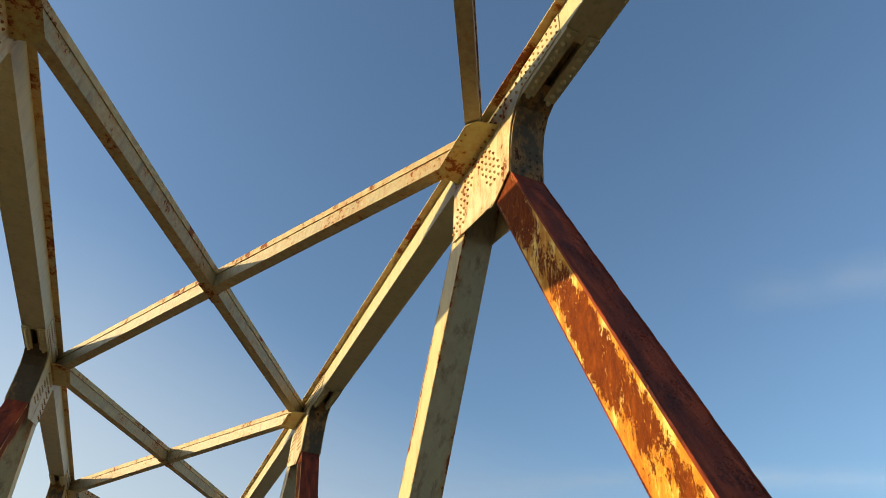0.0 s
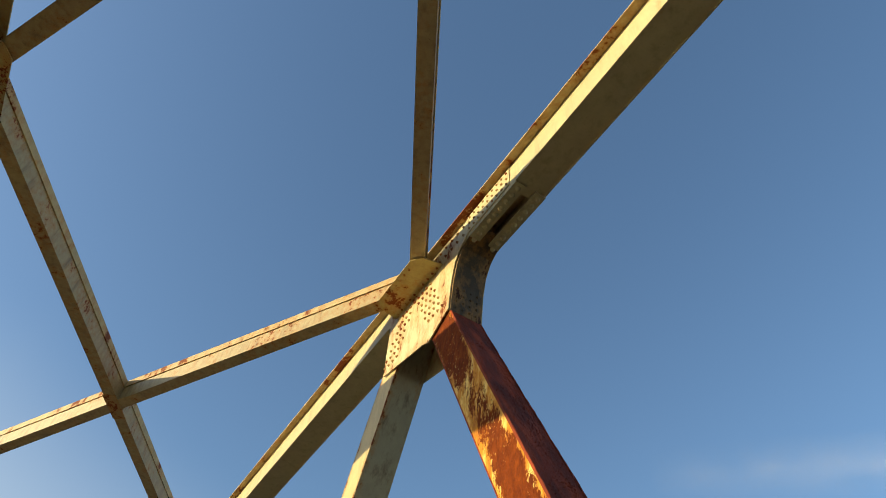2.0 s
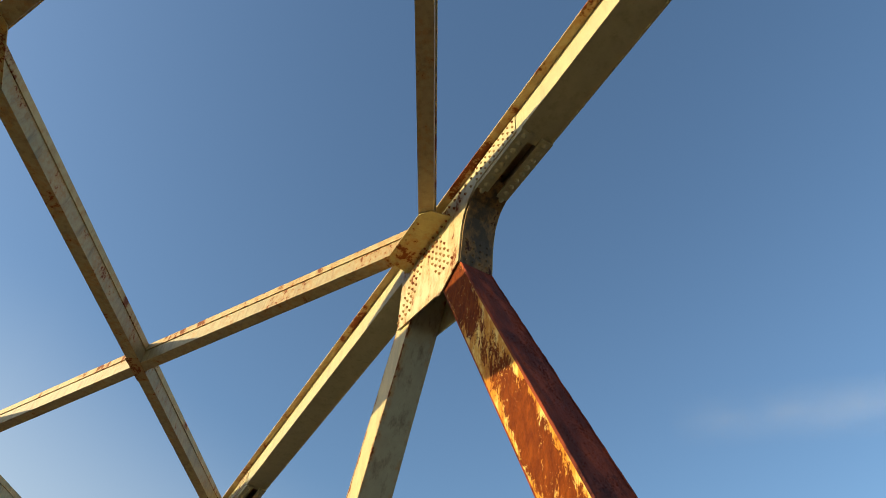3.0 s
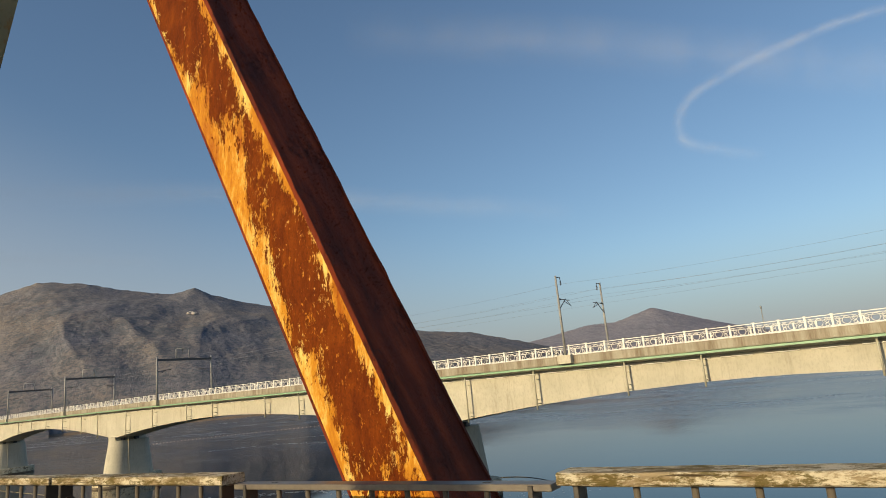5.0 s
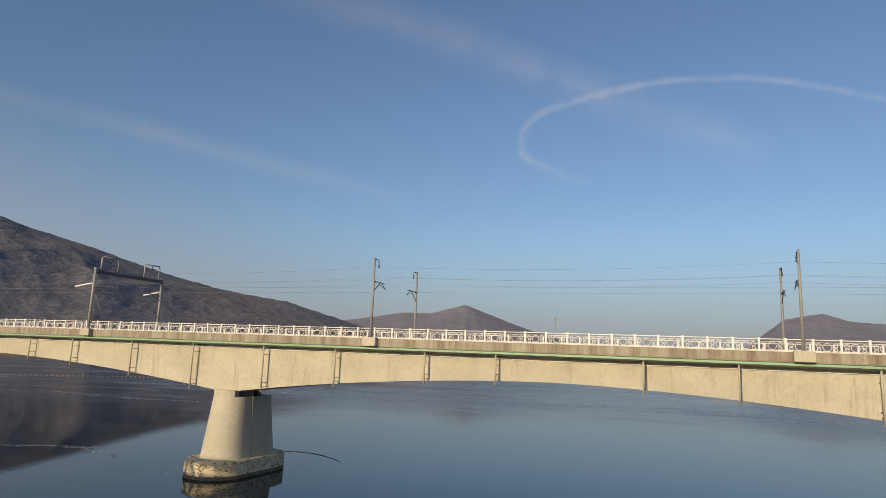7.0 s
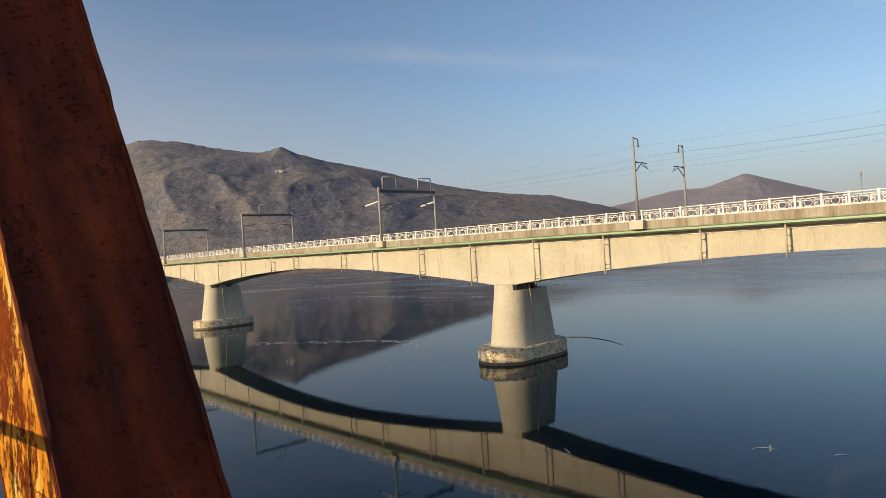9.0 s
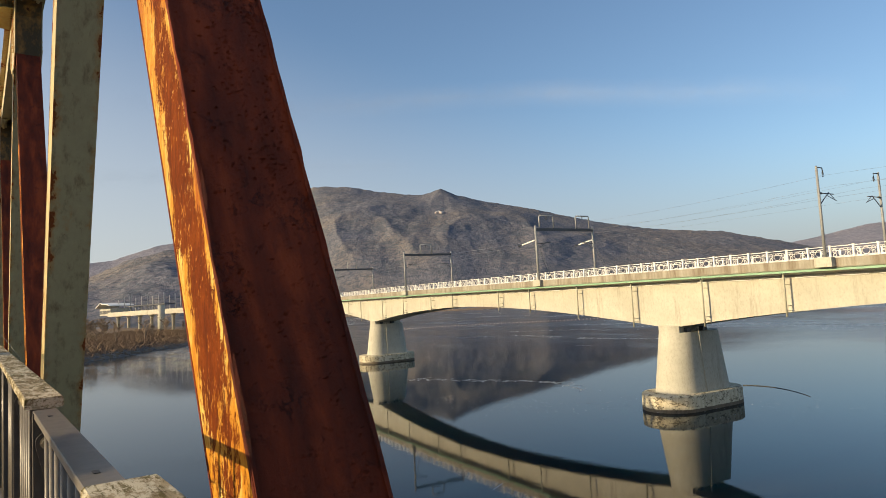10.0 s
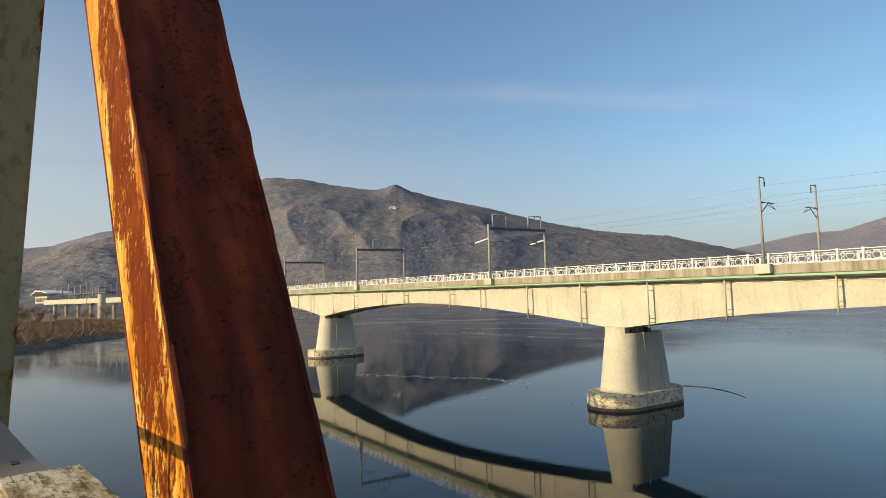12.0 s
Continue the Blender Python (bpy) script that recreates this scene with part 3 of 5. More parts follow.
def splice(y, side):
    """Riveted splice plates on the chord: one on the inner web, two strips below with the slot between."""
    s = y - 1.58
    bm = bmesh.new()
    box(bm, side * (XG - 0.014), side * (XG - 0.002), s - 0.55, s + 0.36, ZG + 0.03, ZG + 0.37)
    bmesh.ops.recalc_face_normals(bm, faces=bm.faces[:])
    p = part("splice_plate", bm, M_CREAM, truss)
    bm = bmesh.new()
    for i in range(9):
        for j in range(3):
            rivet(bm, (side * (XG - 0.014), s - 0.50 + 0.10 * i, ZG + 0.08 + 0.115 * j), (-side, 0, 0), 0.02)
    tagged(part("rivets", bm, M_RIVET, p), kind="stuff")
    for a, b in ((XG + 0.002, XG + 0.155), (XH - 0.155, XH - 0.002)):
        bm = bmesh.new()
        box(bm, side * a, side * b, s - 0.66, s + 0.62, ZG - 0.044, ZG - 0.012)
        bmesh.ops.recalc_face_normals(bm, faces=bm.faces[:])
        p = part("splice_plate", bm, M_CREAM, truss)
        bm = bmesh.new()
        for i in range(11):
            rivet(bm, (side * (a + b) / 2, s - 0.59 + 0.116 * i, ZG - 0.044), (0, 0, -1), 0.040)
        tagged(part("rivets", bm, M_CREAM, p), kind="stuff")


def lateral(p0, p1):
    bm = bmesh.new()
    a, b = Vector(p0), Vector(p1)
    beam(bm, a, b, -0.10, 0.10, 0.0, 0.255)
    m = part("lateral_brace", bm, M_LATERAL, truss)
    bm = bmesh.new()
    beam(bm, a, b, -0.118, 0.118, 0.257, 0.379)
    part("flange", bm, M_FLANGE, m, "rusty top flange")


def lateral_plate(y, side):
    """The sloping-ended plate that ties the braces to the chord."""
    bm = bmesh.new()
    slab_z(bm, [(side * (XG - 0.003), y - 0.66), (side * (XG - 0.30), y - 0.60), (side * (XG - 0.40), y - 0.46), (side * (XG - 0.40), y + 0.40), (side * (XG - 0.30), y + 0.52), (side * (XG - 0.003), y + 0.58)], ZG - 0.030, ZG - 0.014)
    p = part("lateral_plate", bm, M_GUSSET, truss, "yellowed riveted tie plate with rusty edges")
    bm = bmesh.new()
    for i in range(10):
        rivet(bm, (side * (XG - 0.05), y - 0.56 + 0.116 * i, ZG - 0.030), (0, 0, -1), 0.02)
        if 1 < i < 8:
            rivet(bm, (side * (XG - 0.34), y - 0.56 + 0.116 * i, ZG - 0.030), (0, 0, -1), 0.02)
    tagged(part("rivets", bm, M_RIVET, p), kind="stuff")


for side in (1, -1):
    chord(side)
    for k, y in enumerate(nodes):
        diagonal(y, -1, side, M_PEEL, M_RUST, "rust-eaten diagonal with peeling orange-yellow paint")
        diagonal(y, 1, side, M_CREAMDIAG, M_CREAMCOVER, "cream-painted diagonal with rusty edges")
        if 1 <= k <= 6:
            gusset(y, side)
            splice(y, side)
            lateral_plate(y, side)
# curled scales of rust and paint on the rusty diagonal beside the walkway
rng = random.Random(3)
for label, mat, count in (("scales of dark rust", M_RUST, 1900), ("curled flakes of old paint", M_PEEL, 420)):
    bm = bmesh.new()
    patches = [(rng.triangular(XI, XO, XO - 0.06), rng.uniform(0.3, 6.2), rng.uniform(0.02, 0.06)) for _ in range(70)]
    for q in range(count):
        z = rng.uniform(0.3, 6.2) if q % 3 else rng.uniform(0.6, 3.0)
        y = NODE - SLOPE * (ZN - z)
        if mat is M_RUST:
            e = rng.random()
            x = XI + 0.01 + abs(rng.gauss(0, 0.05)) if e < 0.3 else XO - 0.01 - abs(rng.gauss(0, 0.06)) if e < 0.7 else rng.uniform(XI, XO)
            if q % 4:
                px, pz, spread = patches[q % len(patches)]
                x, z = min(XO - 0.005, max(XI + 0.005, rng.gauss(px, spread))), rng.gauss(pz, spread * 2.2)
                y = NODE - SLOPE * (ZN - z)
            p, out, side_v = Vector((x, y - WIDE / 2 - 0.001 + 0.004, z)), Vector((0, -0.9, 0.44)), Vector((1, 0, 0))
        else:
            u = rng.choice((-1, 1)) * (WIDE / 2 - 0.02 - abs(rng.gauss(0, 0.05)))
            p, out, side_v = Vector((XI + 0.001, y + u, z)), Vector((-1, 0, 0)), Vector((0, 1, 0))
        w, h = rng.uniform(0.002, 0.011), rng.uniform(0.003, 0.016)
        up_v = out.cross(side_v).normalized()
        tilt = out * (rng.uniform(0.003, 0.012) if mat is M_RUST else rng.uniform(0.001, 0.004))
        a, b = side_v * w, up_v * h
        pts = [p - a, p + a * rng.uniform(0.4, 1), p + a * rng.uniform(0.3, 1) + b + tilt, p - a * rng.uniform(0.2, 1) + b * rng.uniform(0.6, 1) + tilt]
        bm.faces.new([bm.verts.new(c) for c in pts])
    tagged(part("rust_scale" if mat is M_RUST else "paint_flake", bm, mat, truss, label), kind="stuff")
# the rough lips of its cover plates
low, high = Vector((0, NODE - SLOPE * (ZN - 0.2), 0.2)), Vector((0, NODE - SLOPE * 0.9, ZN - 0.9))
for x0, x1 in ((XI - 0.002, XI + 0.012), (XO - 0.004, XO + 0.013)):
    bm = bmesh.new()
    steps = 90
    ring = []
    for k in range(steps + 1):
        c = low.lerp(high, k / steps)
        r = [rng.uniform(-0.003, 0.003) for _ in range(3)]
        ring.append([bm.verts.new(c + Vector((x, -WIDE / 2 + dy, 0))) for x, dy in ((x0, 0.02), (x0 + r[0], -0.008 + r[1]), (x1 + r[2], -0.008 - r[1]), (x1 + r[2], 0.02))])
    for a, b in zip(ring, ring[1:]):
        for k in range(3):
            bm.faces.new((a[k], a[k + 1], b[k + 1], b[k]))
    bmesh.ops.recalc_face_normals(bm, faces=bm.faces[:])
    part("edge_lip", bm, M_RUST, truss, "rough rusty plate edge")
for k, y in enumerate(nodes[:-1]):
    xa = XG - 0.04
    lateral((xa, y, ZG), (-xa, y + PANEL, ZG))
    m = 0.06 / (2 * xa)
    for f0, f1 in ((0.0, 0.5 - m), (0.5 + m, 1.0)):
        lateral((-xa + 2 * xa * f0, y + PANEL * f0, ZG), (-xa + 2 * xa * f1, y + PANEL * f1, ZG))
    bm = bmesh.new()
    beam(bm, (-0.16, y + PANEL / 2 - 0.28, ZG), (0.16, y + PANEL / 2 + 0.28, ZG), -0.11, 0.11, -0.014, -0.002)
    part("crossing_plate", bm, M_RIVET, truss, "rust-blackened plate where two braces cross")

# the walkway over the floor beams
bm = bmesh.new()
for i in range(40):
    x = -2.42 + 0.122 * i
    box(bm, x, x + 0.116, nodes[0] - 5, nodes[-1] + 5, -0.03, 0.0)
deck = tagged(part("deck", bm, M_DECK), "brown timber walkway deck", "deck", kind="structure")
bm = bmesh.new()
for x in (-2.2, -0.7, 0.7, 2.2):
    box(bm, x - 0.12, x + 0.12, nodes[0] - 5, nodes[-1] + 5, -0.5, -0.032)
k = nodes[0] - 5.15
while k < nodes[-1] + 6:
    box(bm, -XG + 0.002, XG - 0.002, k - 0.15, k + 0.15, -2.6, -0.502)
    k += PANEL / 2
part("floor_beams", bm, M_CREAM, truss)

# ---- railing along the walkway ----
XR, TOP = 2.388, 1.20
PITCH = 1.36
railing = tagged(new("railing"), "grey steel railing with weathered, lichen-covered timber handrail", "railing")


def bar_mesh():
    bm = bmesh.new()
    tube(bm, [(0, 0, 0.117), (0, 0, TOP - 0.046)], 0.0095, 10)
    return mesh_of("bar", bm, M_RAIL)


def post_mesh():
    bm = bmesh.new()
    box(bm, -0.030, 0.032, -0.008, 0.008, 0.0, TOP - 0.045)
    bmesh.ops.bevel(bm, geom=bm.edges[:], offset=0.002, segments=1, affect="EDGES")
    return mesh_of("post", bm, M_POST)


def brace_mesh(length=1.12):
    """A flat stay with a rounded eye at its top."""
    bm = bmesh.new()
    pts = [(0.032 * math.cos(a), 0.032 * math.sin(a)) for a in [math.pi * k / 8 for k in range(9)]]
    pts += [(-0.028, -length), (0.028, -length)]
    a = [bm.verts.new((x, -0.006, z)) for x, z in pts]
    b = [bm.verts.new((x, 0.006, z)) for x, z in pts]
    fs = [bm.faces.new(a), bm.faces.new(b[::-1])]
    for i in range(len(pts)):
        fs.append(bm.faces.new((a[i], b[i], b[(i + 1) % len(pts)], a[(i + 1) % len(pts)])))
    bmesh.ops.recalc_face_normals(bm, faces=fs)
    return mesh_of("brace", bm, M_POST)


def bolt_mesh():
    bm = bmesh.new()
    tube(bm, [(0, -0.052, 0), (0, 0.172, 0)], 0.0075, 10)
    for y in (-0.042, 0.122, 0.148):
        tube(bm, [(0, y, 0), (0, y + 0.013, 0)], 0.0155, 6)
    for y in (-0.029, 0.161):
        tube(bm, [(0, y, 0), (0, y + 0.0035, 0)], 0.020, 14)
    return mesh_of("bolt", bm, M_ZINC)


BAR, POST, BRACE, BOLT = bar_mesh(), post_mesh(), brace_mesh(), bolt_mesh()
XB = XR + 0.045
for i in range(-6, 26):
    ya = -0.085 + PITCH * i          # first post of this panel
    yb = ya + 1.22
    for y in (ya, yb):
        shared("post", POST, railing, pose(XB, y, 0))
    for j in range(7):
        shared("bar", BAR, railing, pose(XB, ya + 0.16 + 0.15 * j, 0))
    shared("brace", BRACE, railing, pose(XB + 0.008, yb - 0.022, 1.065, 0, -13, 0))
    shared("brace", BRACE, railing, pose(XB + 0.008, ya + 0.022, 1.065, 0, -8, 0))
    shared("bolt", BOLT, railing, pose(XB + 0.008, yb, 1.065))
    bm = bmesh.new()
    if i == 1:
        box(bm, XR + 0.020, XR + 0.088, ya - 0.065, yb + 0.065, TOP - 0.062, TOP - 0.042)
    else:
        box(bm, XR + 0.036, XR + 0.076, ya - 0.02, yb + 0.02, TOP - 0.052, TOP - 0.0445)
    bmesh.ops.bevel(bm, geom=bm.edges[:], offset=0.002, segments=1, affect="EDGES")
    metal = part("metal_rail", bm, M_RAIL, railing)
    bm = bmesh.new()
    box(bm, XR + 0.022, XR + 0.070, ya + 0.009, yb - 0.009, 0.10, 0.118)
    part("bottom_rail", bm, M_RAIL, railing)
    if i == 1:
        for y in (ya + 0.16, yb - 0.13):
            bm = bmesh.new()
            box(bm, XR + 0.048, XR + 0.060, y - 0.014, y + 0.014, TOP - 0.0415, TOP - 0.0405)
            part("slot_hole", bm, M_BLACK, metal)
    else:
        bm = bmesh.new()
        rnd = random.Random(40 + i)
        y0, y1 = ya - 0.06 + (0.0 if i != 2 else 0.03), yb + 0.048
        n = 18
        rings = []
        for s in range(n + 1):
            y = y0 + (y1 - y0) * s / n
            j = [rnd.uniform(-0.0009, 0.0009) for _ in range(8)]
            c = 0.0045
            xs, zs, w, h = XR, TOP - 0.044, 0.112, 0.035
            ring = [(xs + c, zs), (xs + w - c, zs), (xs + w, zs + c), (xs + w, zs + h - c), (xs + w - c, zs + h), (xs + c, zs + h), (xs, zs + h - c), (xs, zs + c)]
            rings.append([bm.verts.new((x + q, y, z + q)) for (x, z), q in zip(ring, j)])
        for a, b in zip(rings, rings[1:]):
            for q in range(8):
                bm.faces.new((a[q], a[(q + 1) % 8], b[(q + 1) % 8], b[q]))
        bm.faces.new(rings[0][::-1])
        bm.faces.new(rings[-1])
        bmesh.ops.recalc_face_normals(bm, faces=bm.faces[:])
        part("handrail_plank", bm, M_WOOD, railing, "weathered timber plank with lichen")

# a thin marked cable strung outside the bars
cable = tagged(new("cable"), "thin yellow cable with black marks outside the railing", "cable")
for k in range(-24, 60):
    y0, y1 = 0.233 * k, 0.233 * (k + 1)
    for a, b, mat in ((y0, y0 + 0.20, M_YELLOW), (y0 + 0.20, y1, M_BLACK)):
        bm = bmesh.new()
        tube(bm, [(2.55, a, 0.87 + 0.055 * max(a, -4) * (1 - a * 0.03)), (2.55, b, 0.87 + 0.055 * max(b, -4) * (1 - b * 0.03))], 0.0022 if mat is M_YELLOW else 0.0028, 6, False)
        part("cable_length", bm, mat, cable)

# ---- the concrete railway viaduct beyond ----
ZTOP = 4.317                      # top of its railing
PAR = ZTOP - 1.02                 # top of the parapet
WATER = -11.26
PIERS = (-98.0, -28.0, 42.2, 124.0, 206.0, 288.0)


def cx(y):
    return 57.2 + 0.0731 * y + 0.000325 * y * y


def across(y):
    """Unit vectors along and across the viaduct at y."""
    t = Vector((0.0731 + 0.00065 * y, 1, 0)).normalized()
    return t, Vector((t.y, -t.x, 0))


def grade(y):
    """The viaduct climbs gently along its length."""
    return 0.0048 * (min(y, 110.0) - 60.0)


def on_deck(y, dx, z):
    t, a = across(y)
    return Vector((cx(y), y, z + grade(y))) + a * dx


def soffit(y):
    near = min(PIERS, key=lambda p: abs(p - y))
    f = max(0.0, 1 - abs(y - near) / (35.0 if -28 <= y <= 42.2 else 41.0))
    return 0.02 - 2.82 * f ** 1.75


viaduct = tagged(new("railway_viaduct"), "haunched concrete railway viaduct on tapered piers over the lake", "bridge")


def sweep(name, section, mat, y0, y1, step, parent, label=""):
    """section(y) gives the outline as (across, z) pairs."""
    bm = bmesh.new()
    rings = []
    n = int((y1 - y0) / step)
    for i in range(n + 1):
        y = y0 + (y1 - y0) * i / n
        rings.append([bm.verts.new(on_deck(y, dx, z)) for dx, z in section(y)])
    k = len(rings[0])
    for a, b in zip(rings, rings[1:]):
        for q in range(k):
            bm.faces.new((a[q], a[(q + 1) % k], b[(q + 1) % k], b[q]))
    bm.faces.new(rings[0])
    bm.faces.new(rings[-1][::-1])
    bmesh.ops.recalc_face_normals(bm, faces=bm.faces[:])
    return part(name, bm, mat, parent, label)


Y0, Y1 = -118, 330
sweep("girder", lambda y: [(1.3, 2.05), (1.3, soffit(y)), (6.7, soffit(y)), (8.5, 2.05)], M_CONC, Y0, Y1, 2.0, viaduct, "pale concrete box girder")
sweep("deck_slab", lambda y: [(0.0, PAR - 0.78), (1.3, PAR - 1.22), (8.5, PAR - 1.22), (9.8, PAR - 0.78), (9.8, PAR - 0.3), (0.0, PAR - 0.3)], M_CONC, Y0, Y1, 4.0, viaduct)
sweep("parapet", lambda y: [(-0.06, PAR - 0.74), (0.30, PAR - 0.74), (0.30, PAR), (-0.06, PAR)], M_PARAPET, Y0, Y1, 4.0, viaduct, "water-stained concrete parapet")
sweep("parapet", lambda y: [(9.5, PAR - 0.74), (9.86, PAR - 0.74), (9.86, PAR), (9.5, PAR)], M_PARAPET, Y0, Y1, 4.0, viaduct, "water-stained concrete parapet")
sweep("green_duct", lambda y: [(-0.02, PAR - 1.02), (0.22, PAR - 1.02), (0.22, PAR - 0.84), (-0.02, PAR - 0.84)], M_GREEN, Y0, Y1, 4.0, viaduct, "green painted cable duct")
bm = bmesh.new()
y = Y0 + 4.0
while y < Y1 - 6:
    t, a = across(y)
    tube(bm, [on_deck(y, 1.26, 1.86), on_deck(y + 2.6, 1.26, 1.86)], 0.05, 6)
    y += 3.4
part("conduit", bm, M_WHITE, viaduct)


def drain(y):
    """A down pipe hung clear of the girder, with stays back to it."""
    zb = soffit(y) - 0.38
    bm = bmesh.new()
    tube(bm, [on_deck(y, 0.46, 2.50), on_deck(y, 0.46, 1.0), on_deck(y, 0.46, zb)], 0.085, 8)
    pipe = part("drain_pipe", bm, M_DRAIN, viaduct, "pale drain pipe standing off the girder")
    for z in (1.3, zb + 0.95, zb + 0.55):
        bm = bmesh.new()
        tube(bm, [on_deck(y, 0.46, z), on_deck(y, 1.31, z)], 0.035, 6)
        part("stay", bm, M_DRAIN, pipe)


for y in (-33.5, -25.6, -16.7, -7.3, -0.2, 12.3, 19.1, 28.6, 37.1, 46.4, 55.4, 65.1, 72.7, 86.4, 94.2, 106.0, 116.5, 129.5, 138.0, 149.0, 160.0, 171.0, 182.0):
    drain(y)


def stadium(yc, half, dx0, dx1, z, n=12):
    t, a = across(yc)
    c = Vector((cx(yc), yc, z))
    pts = []
    for k in range(n + 1):
        q = math.pi / 2 + math.pi * k / n
        pts.append(c + a * (dx0 + half * math.cos(q)) + t * half * math.sin(q))
    for k in range(n + 1):
        q = -math.pi / 2 + math.pi * k / n
        pts.append(c + a * (dx1 + half * math.cos(q)) + t * half * math.sin(q))
    return pts


def loft(name, rings, mat, parent, label=""):
    bm = bmesh.new()
    vs = [[bm.verts.new(p) for p in r] for r in rings]
    k = len(vs[0])
    for a, b in zip(vs, vs[1:]):
        for q in range(k):
            bm.faces.new((a[q], a[(q + 1) % k], b[(q + 1) % k], b[q])).smooth = True
    bm.faces.new(vs[0])
    bm.faces.new(vs[-1][::-1])
    bmesh.ops.recalc_face_normals(bm, faces=bm.faces[:])
    ob = part(name, bm, mat, parent, label)
    me = ob.data
    me.set_sharp_from_angle(angle=radians(35))
    return ob


def pier(y):
    under = soffit(y) + grade(y)
    top = under - 0.46
    p = loft("pier", [stadium(y, 2.45, 2.0, 6.3, WATER + 1.5), stadium(y, 1.95, 2.5, 5.9, top)], M_CONC, viaduct, "tapered concrete pier with rounded ends")
    loft("pier_footing", [stadium(y, 3.2, 1.0, 7.1, WATER - 2.0), stadium(y, 3.2, 1.0, 7.1, WATER + 1.58), stadium(y, 3.12, 1.05, 7.05, WATER + 1.70)], M_FOOT, p, "stained concrete footing at the waterline")
    loft("tide_mark", [stadium(y, 3.215, 1.0, 7.1, WATER - 1.0), stadium(y, 3.215, 1.0, 7.1, WATER + 0.24), stadium(y, 3.202, 1.0, 7.1, WATER + 0.34)], M_WET, p, "dark wet band with weed above the water")
    # the seat under the girder fills one half of the top; the bearings stand in the gap of the other
    t, a = across(y)
    c = Vector((cx(y), y, 0))
    half = [q for q in stadium(y, 1.95, 2.5, 5.9, top) if (q - c).dot(t) > 0.02 or (q - c).dot(a) < 1.3]
    loft("bearing_seat", [[q - Vector((0, 0, 0.01)) for q in half], [Vector((q.x, q.y, under + 0.27)) for q in half]], M_CONC, p)
    for dx in (2.6, 5.2):
        bm = bmesh.new()
        q = c + a * dx - t * 1.0
        box(bm, q.x - 0.35, q.x + 0.35, q.y - 0.35, q.y + 0.35, top - 0.01, under + 0.02)
        part("bearing", bm, M_DARKSTEEL, p)
    bm = bmesh.new()
    foot = c + a * 3.3
    tube(bm, [foot - t * 2.52 + Vector((0, 0, WATER + 1.6)), foot - t * 2.03 + Vector((0, 0, top)), foot - t * 2.0 + Vector((0, 0, under + 0.1))], 0.045, 8)
    part("down_pipe", bm, M_CONC, p)


for y in PIERS:
    pier(y)

# its white ornamental railing
white_rail = tagged(new("viaduct_railing"), "white ornamental metal railing along the viaduct", "railing")


def rail_panel_mesh(length=1.73):
    """Two rails with rings and scrolls between them."""
    bm = bmesh.new()
    for z in (0.10, 0.94):
        box(bm, -0.025, 0.025, -length / 2, length / 2, z - 0.028, z + 0.028)
    box(bm, -0.02, 0.02, -length / 2, length / 2, 0.74, 0.77)

    def ring(y, z, r):
        pts = [(0, y + r * math.cos(a), z + r * math.sin(a)) for a in [2 * math.pi * k / 12 for k in range(13)]]
        tube(bm, pts, 0.027, 4, False)
    ring(0, 0.43, 0.29)
    for s in (-1, 1):
        ring(s * 0.55, 0.55, 0.15)
        ring(s * 0.55, 0.25, 0.12)
        tube(bm, [(0, s * 0.84, 0.12), (0, s * 0.30, 0.40), (0, s * 0.84, 0.72)], 0.02, 4, False)
    return mesh_of("ornamental_panel", bm, M_WHITE)


def rail_post_mesh():
    bm = bmesh.new()
    box(bm, -0.075, 0.075, -0.075, 0.075, 0.0, 0.98)
    box(bm, -0.095, 0.095, -0.095, 0.095, 0.98, 1.03)
    bmesh.ops.recalc_face_normals(bm, faces=bm.faces[:])
    return mesh_of("railing_post", bm, M_WHITE)


PANEL_ME, WPOST = rail_panel_mesh(), rail_post_mesh()
SPAN = 1.83
for k in range(154):
    y = -43.5 + SPAN * k
    t, a = across(y)
    turn = math.degrees(math.atan2(t.y, t.x)) - 90
    shared("railing_post", WPOST, white_rail, Matrix.Translation(on_deck(y, 0.12, PAR)) @ pose(0, 0, 0, 0, 0, turn))
    shared("ornamental_panel", PANEL_ME, white_rail, Matrix.Translation(on_deck(y + SPAN / 2, 0.12, PAR)) @ pose(0, 0, 0, 0, 0, turn))
bm = bmesh.new()
for k in range(154):
    p = on_deck(-43.0 + SPAN * k, 9.68, PAR)
    box(bm, p.x - 0.07, p.x + 0.07, p.y - 0.07, p.y + 0.07, p.z, p.z + 1.0)
for z in (0.3, 0.95):
    tube(bm, [on_deck(-43 + 6 * k, 9.68, PAR + z) for k in range(48)], 0.035, 4)
part("far_side_railing", bm, M_WHITE, white_rail)

# a thin pole behind the railing
bm = bmesh.new()
p = on_deck(7.0, 0.36, PAR - 0.32)
tube(bm, [p, p + Vector((0, 0, 2.4))], 0.035, 8)
tube(bm, [p + Vector((0, 0, 2.4)), p + Vector((0, 0, 2.62))], 0.07, 8)
tagged(part("marker_pole", bm, M_GALV), "thin grey pole with a small head behind the viaduct railing", "pole")


# masts of the overhead line
def insulator(bm, p, d, n=4):
    p, d = Vector(p), Vector(d).normalized()
    for k in range(n):
        tube(bm, [p + d * 0.11 * k, p + d * (0.11 * k + 0.05)], 0.085, 8)
    tube(bm, [p, p + d * 0.11 * n], 0.025, 6)


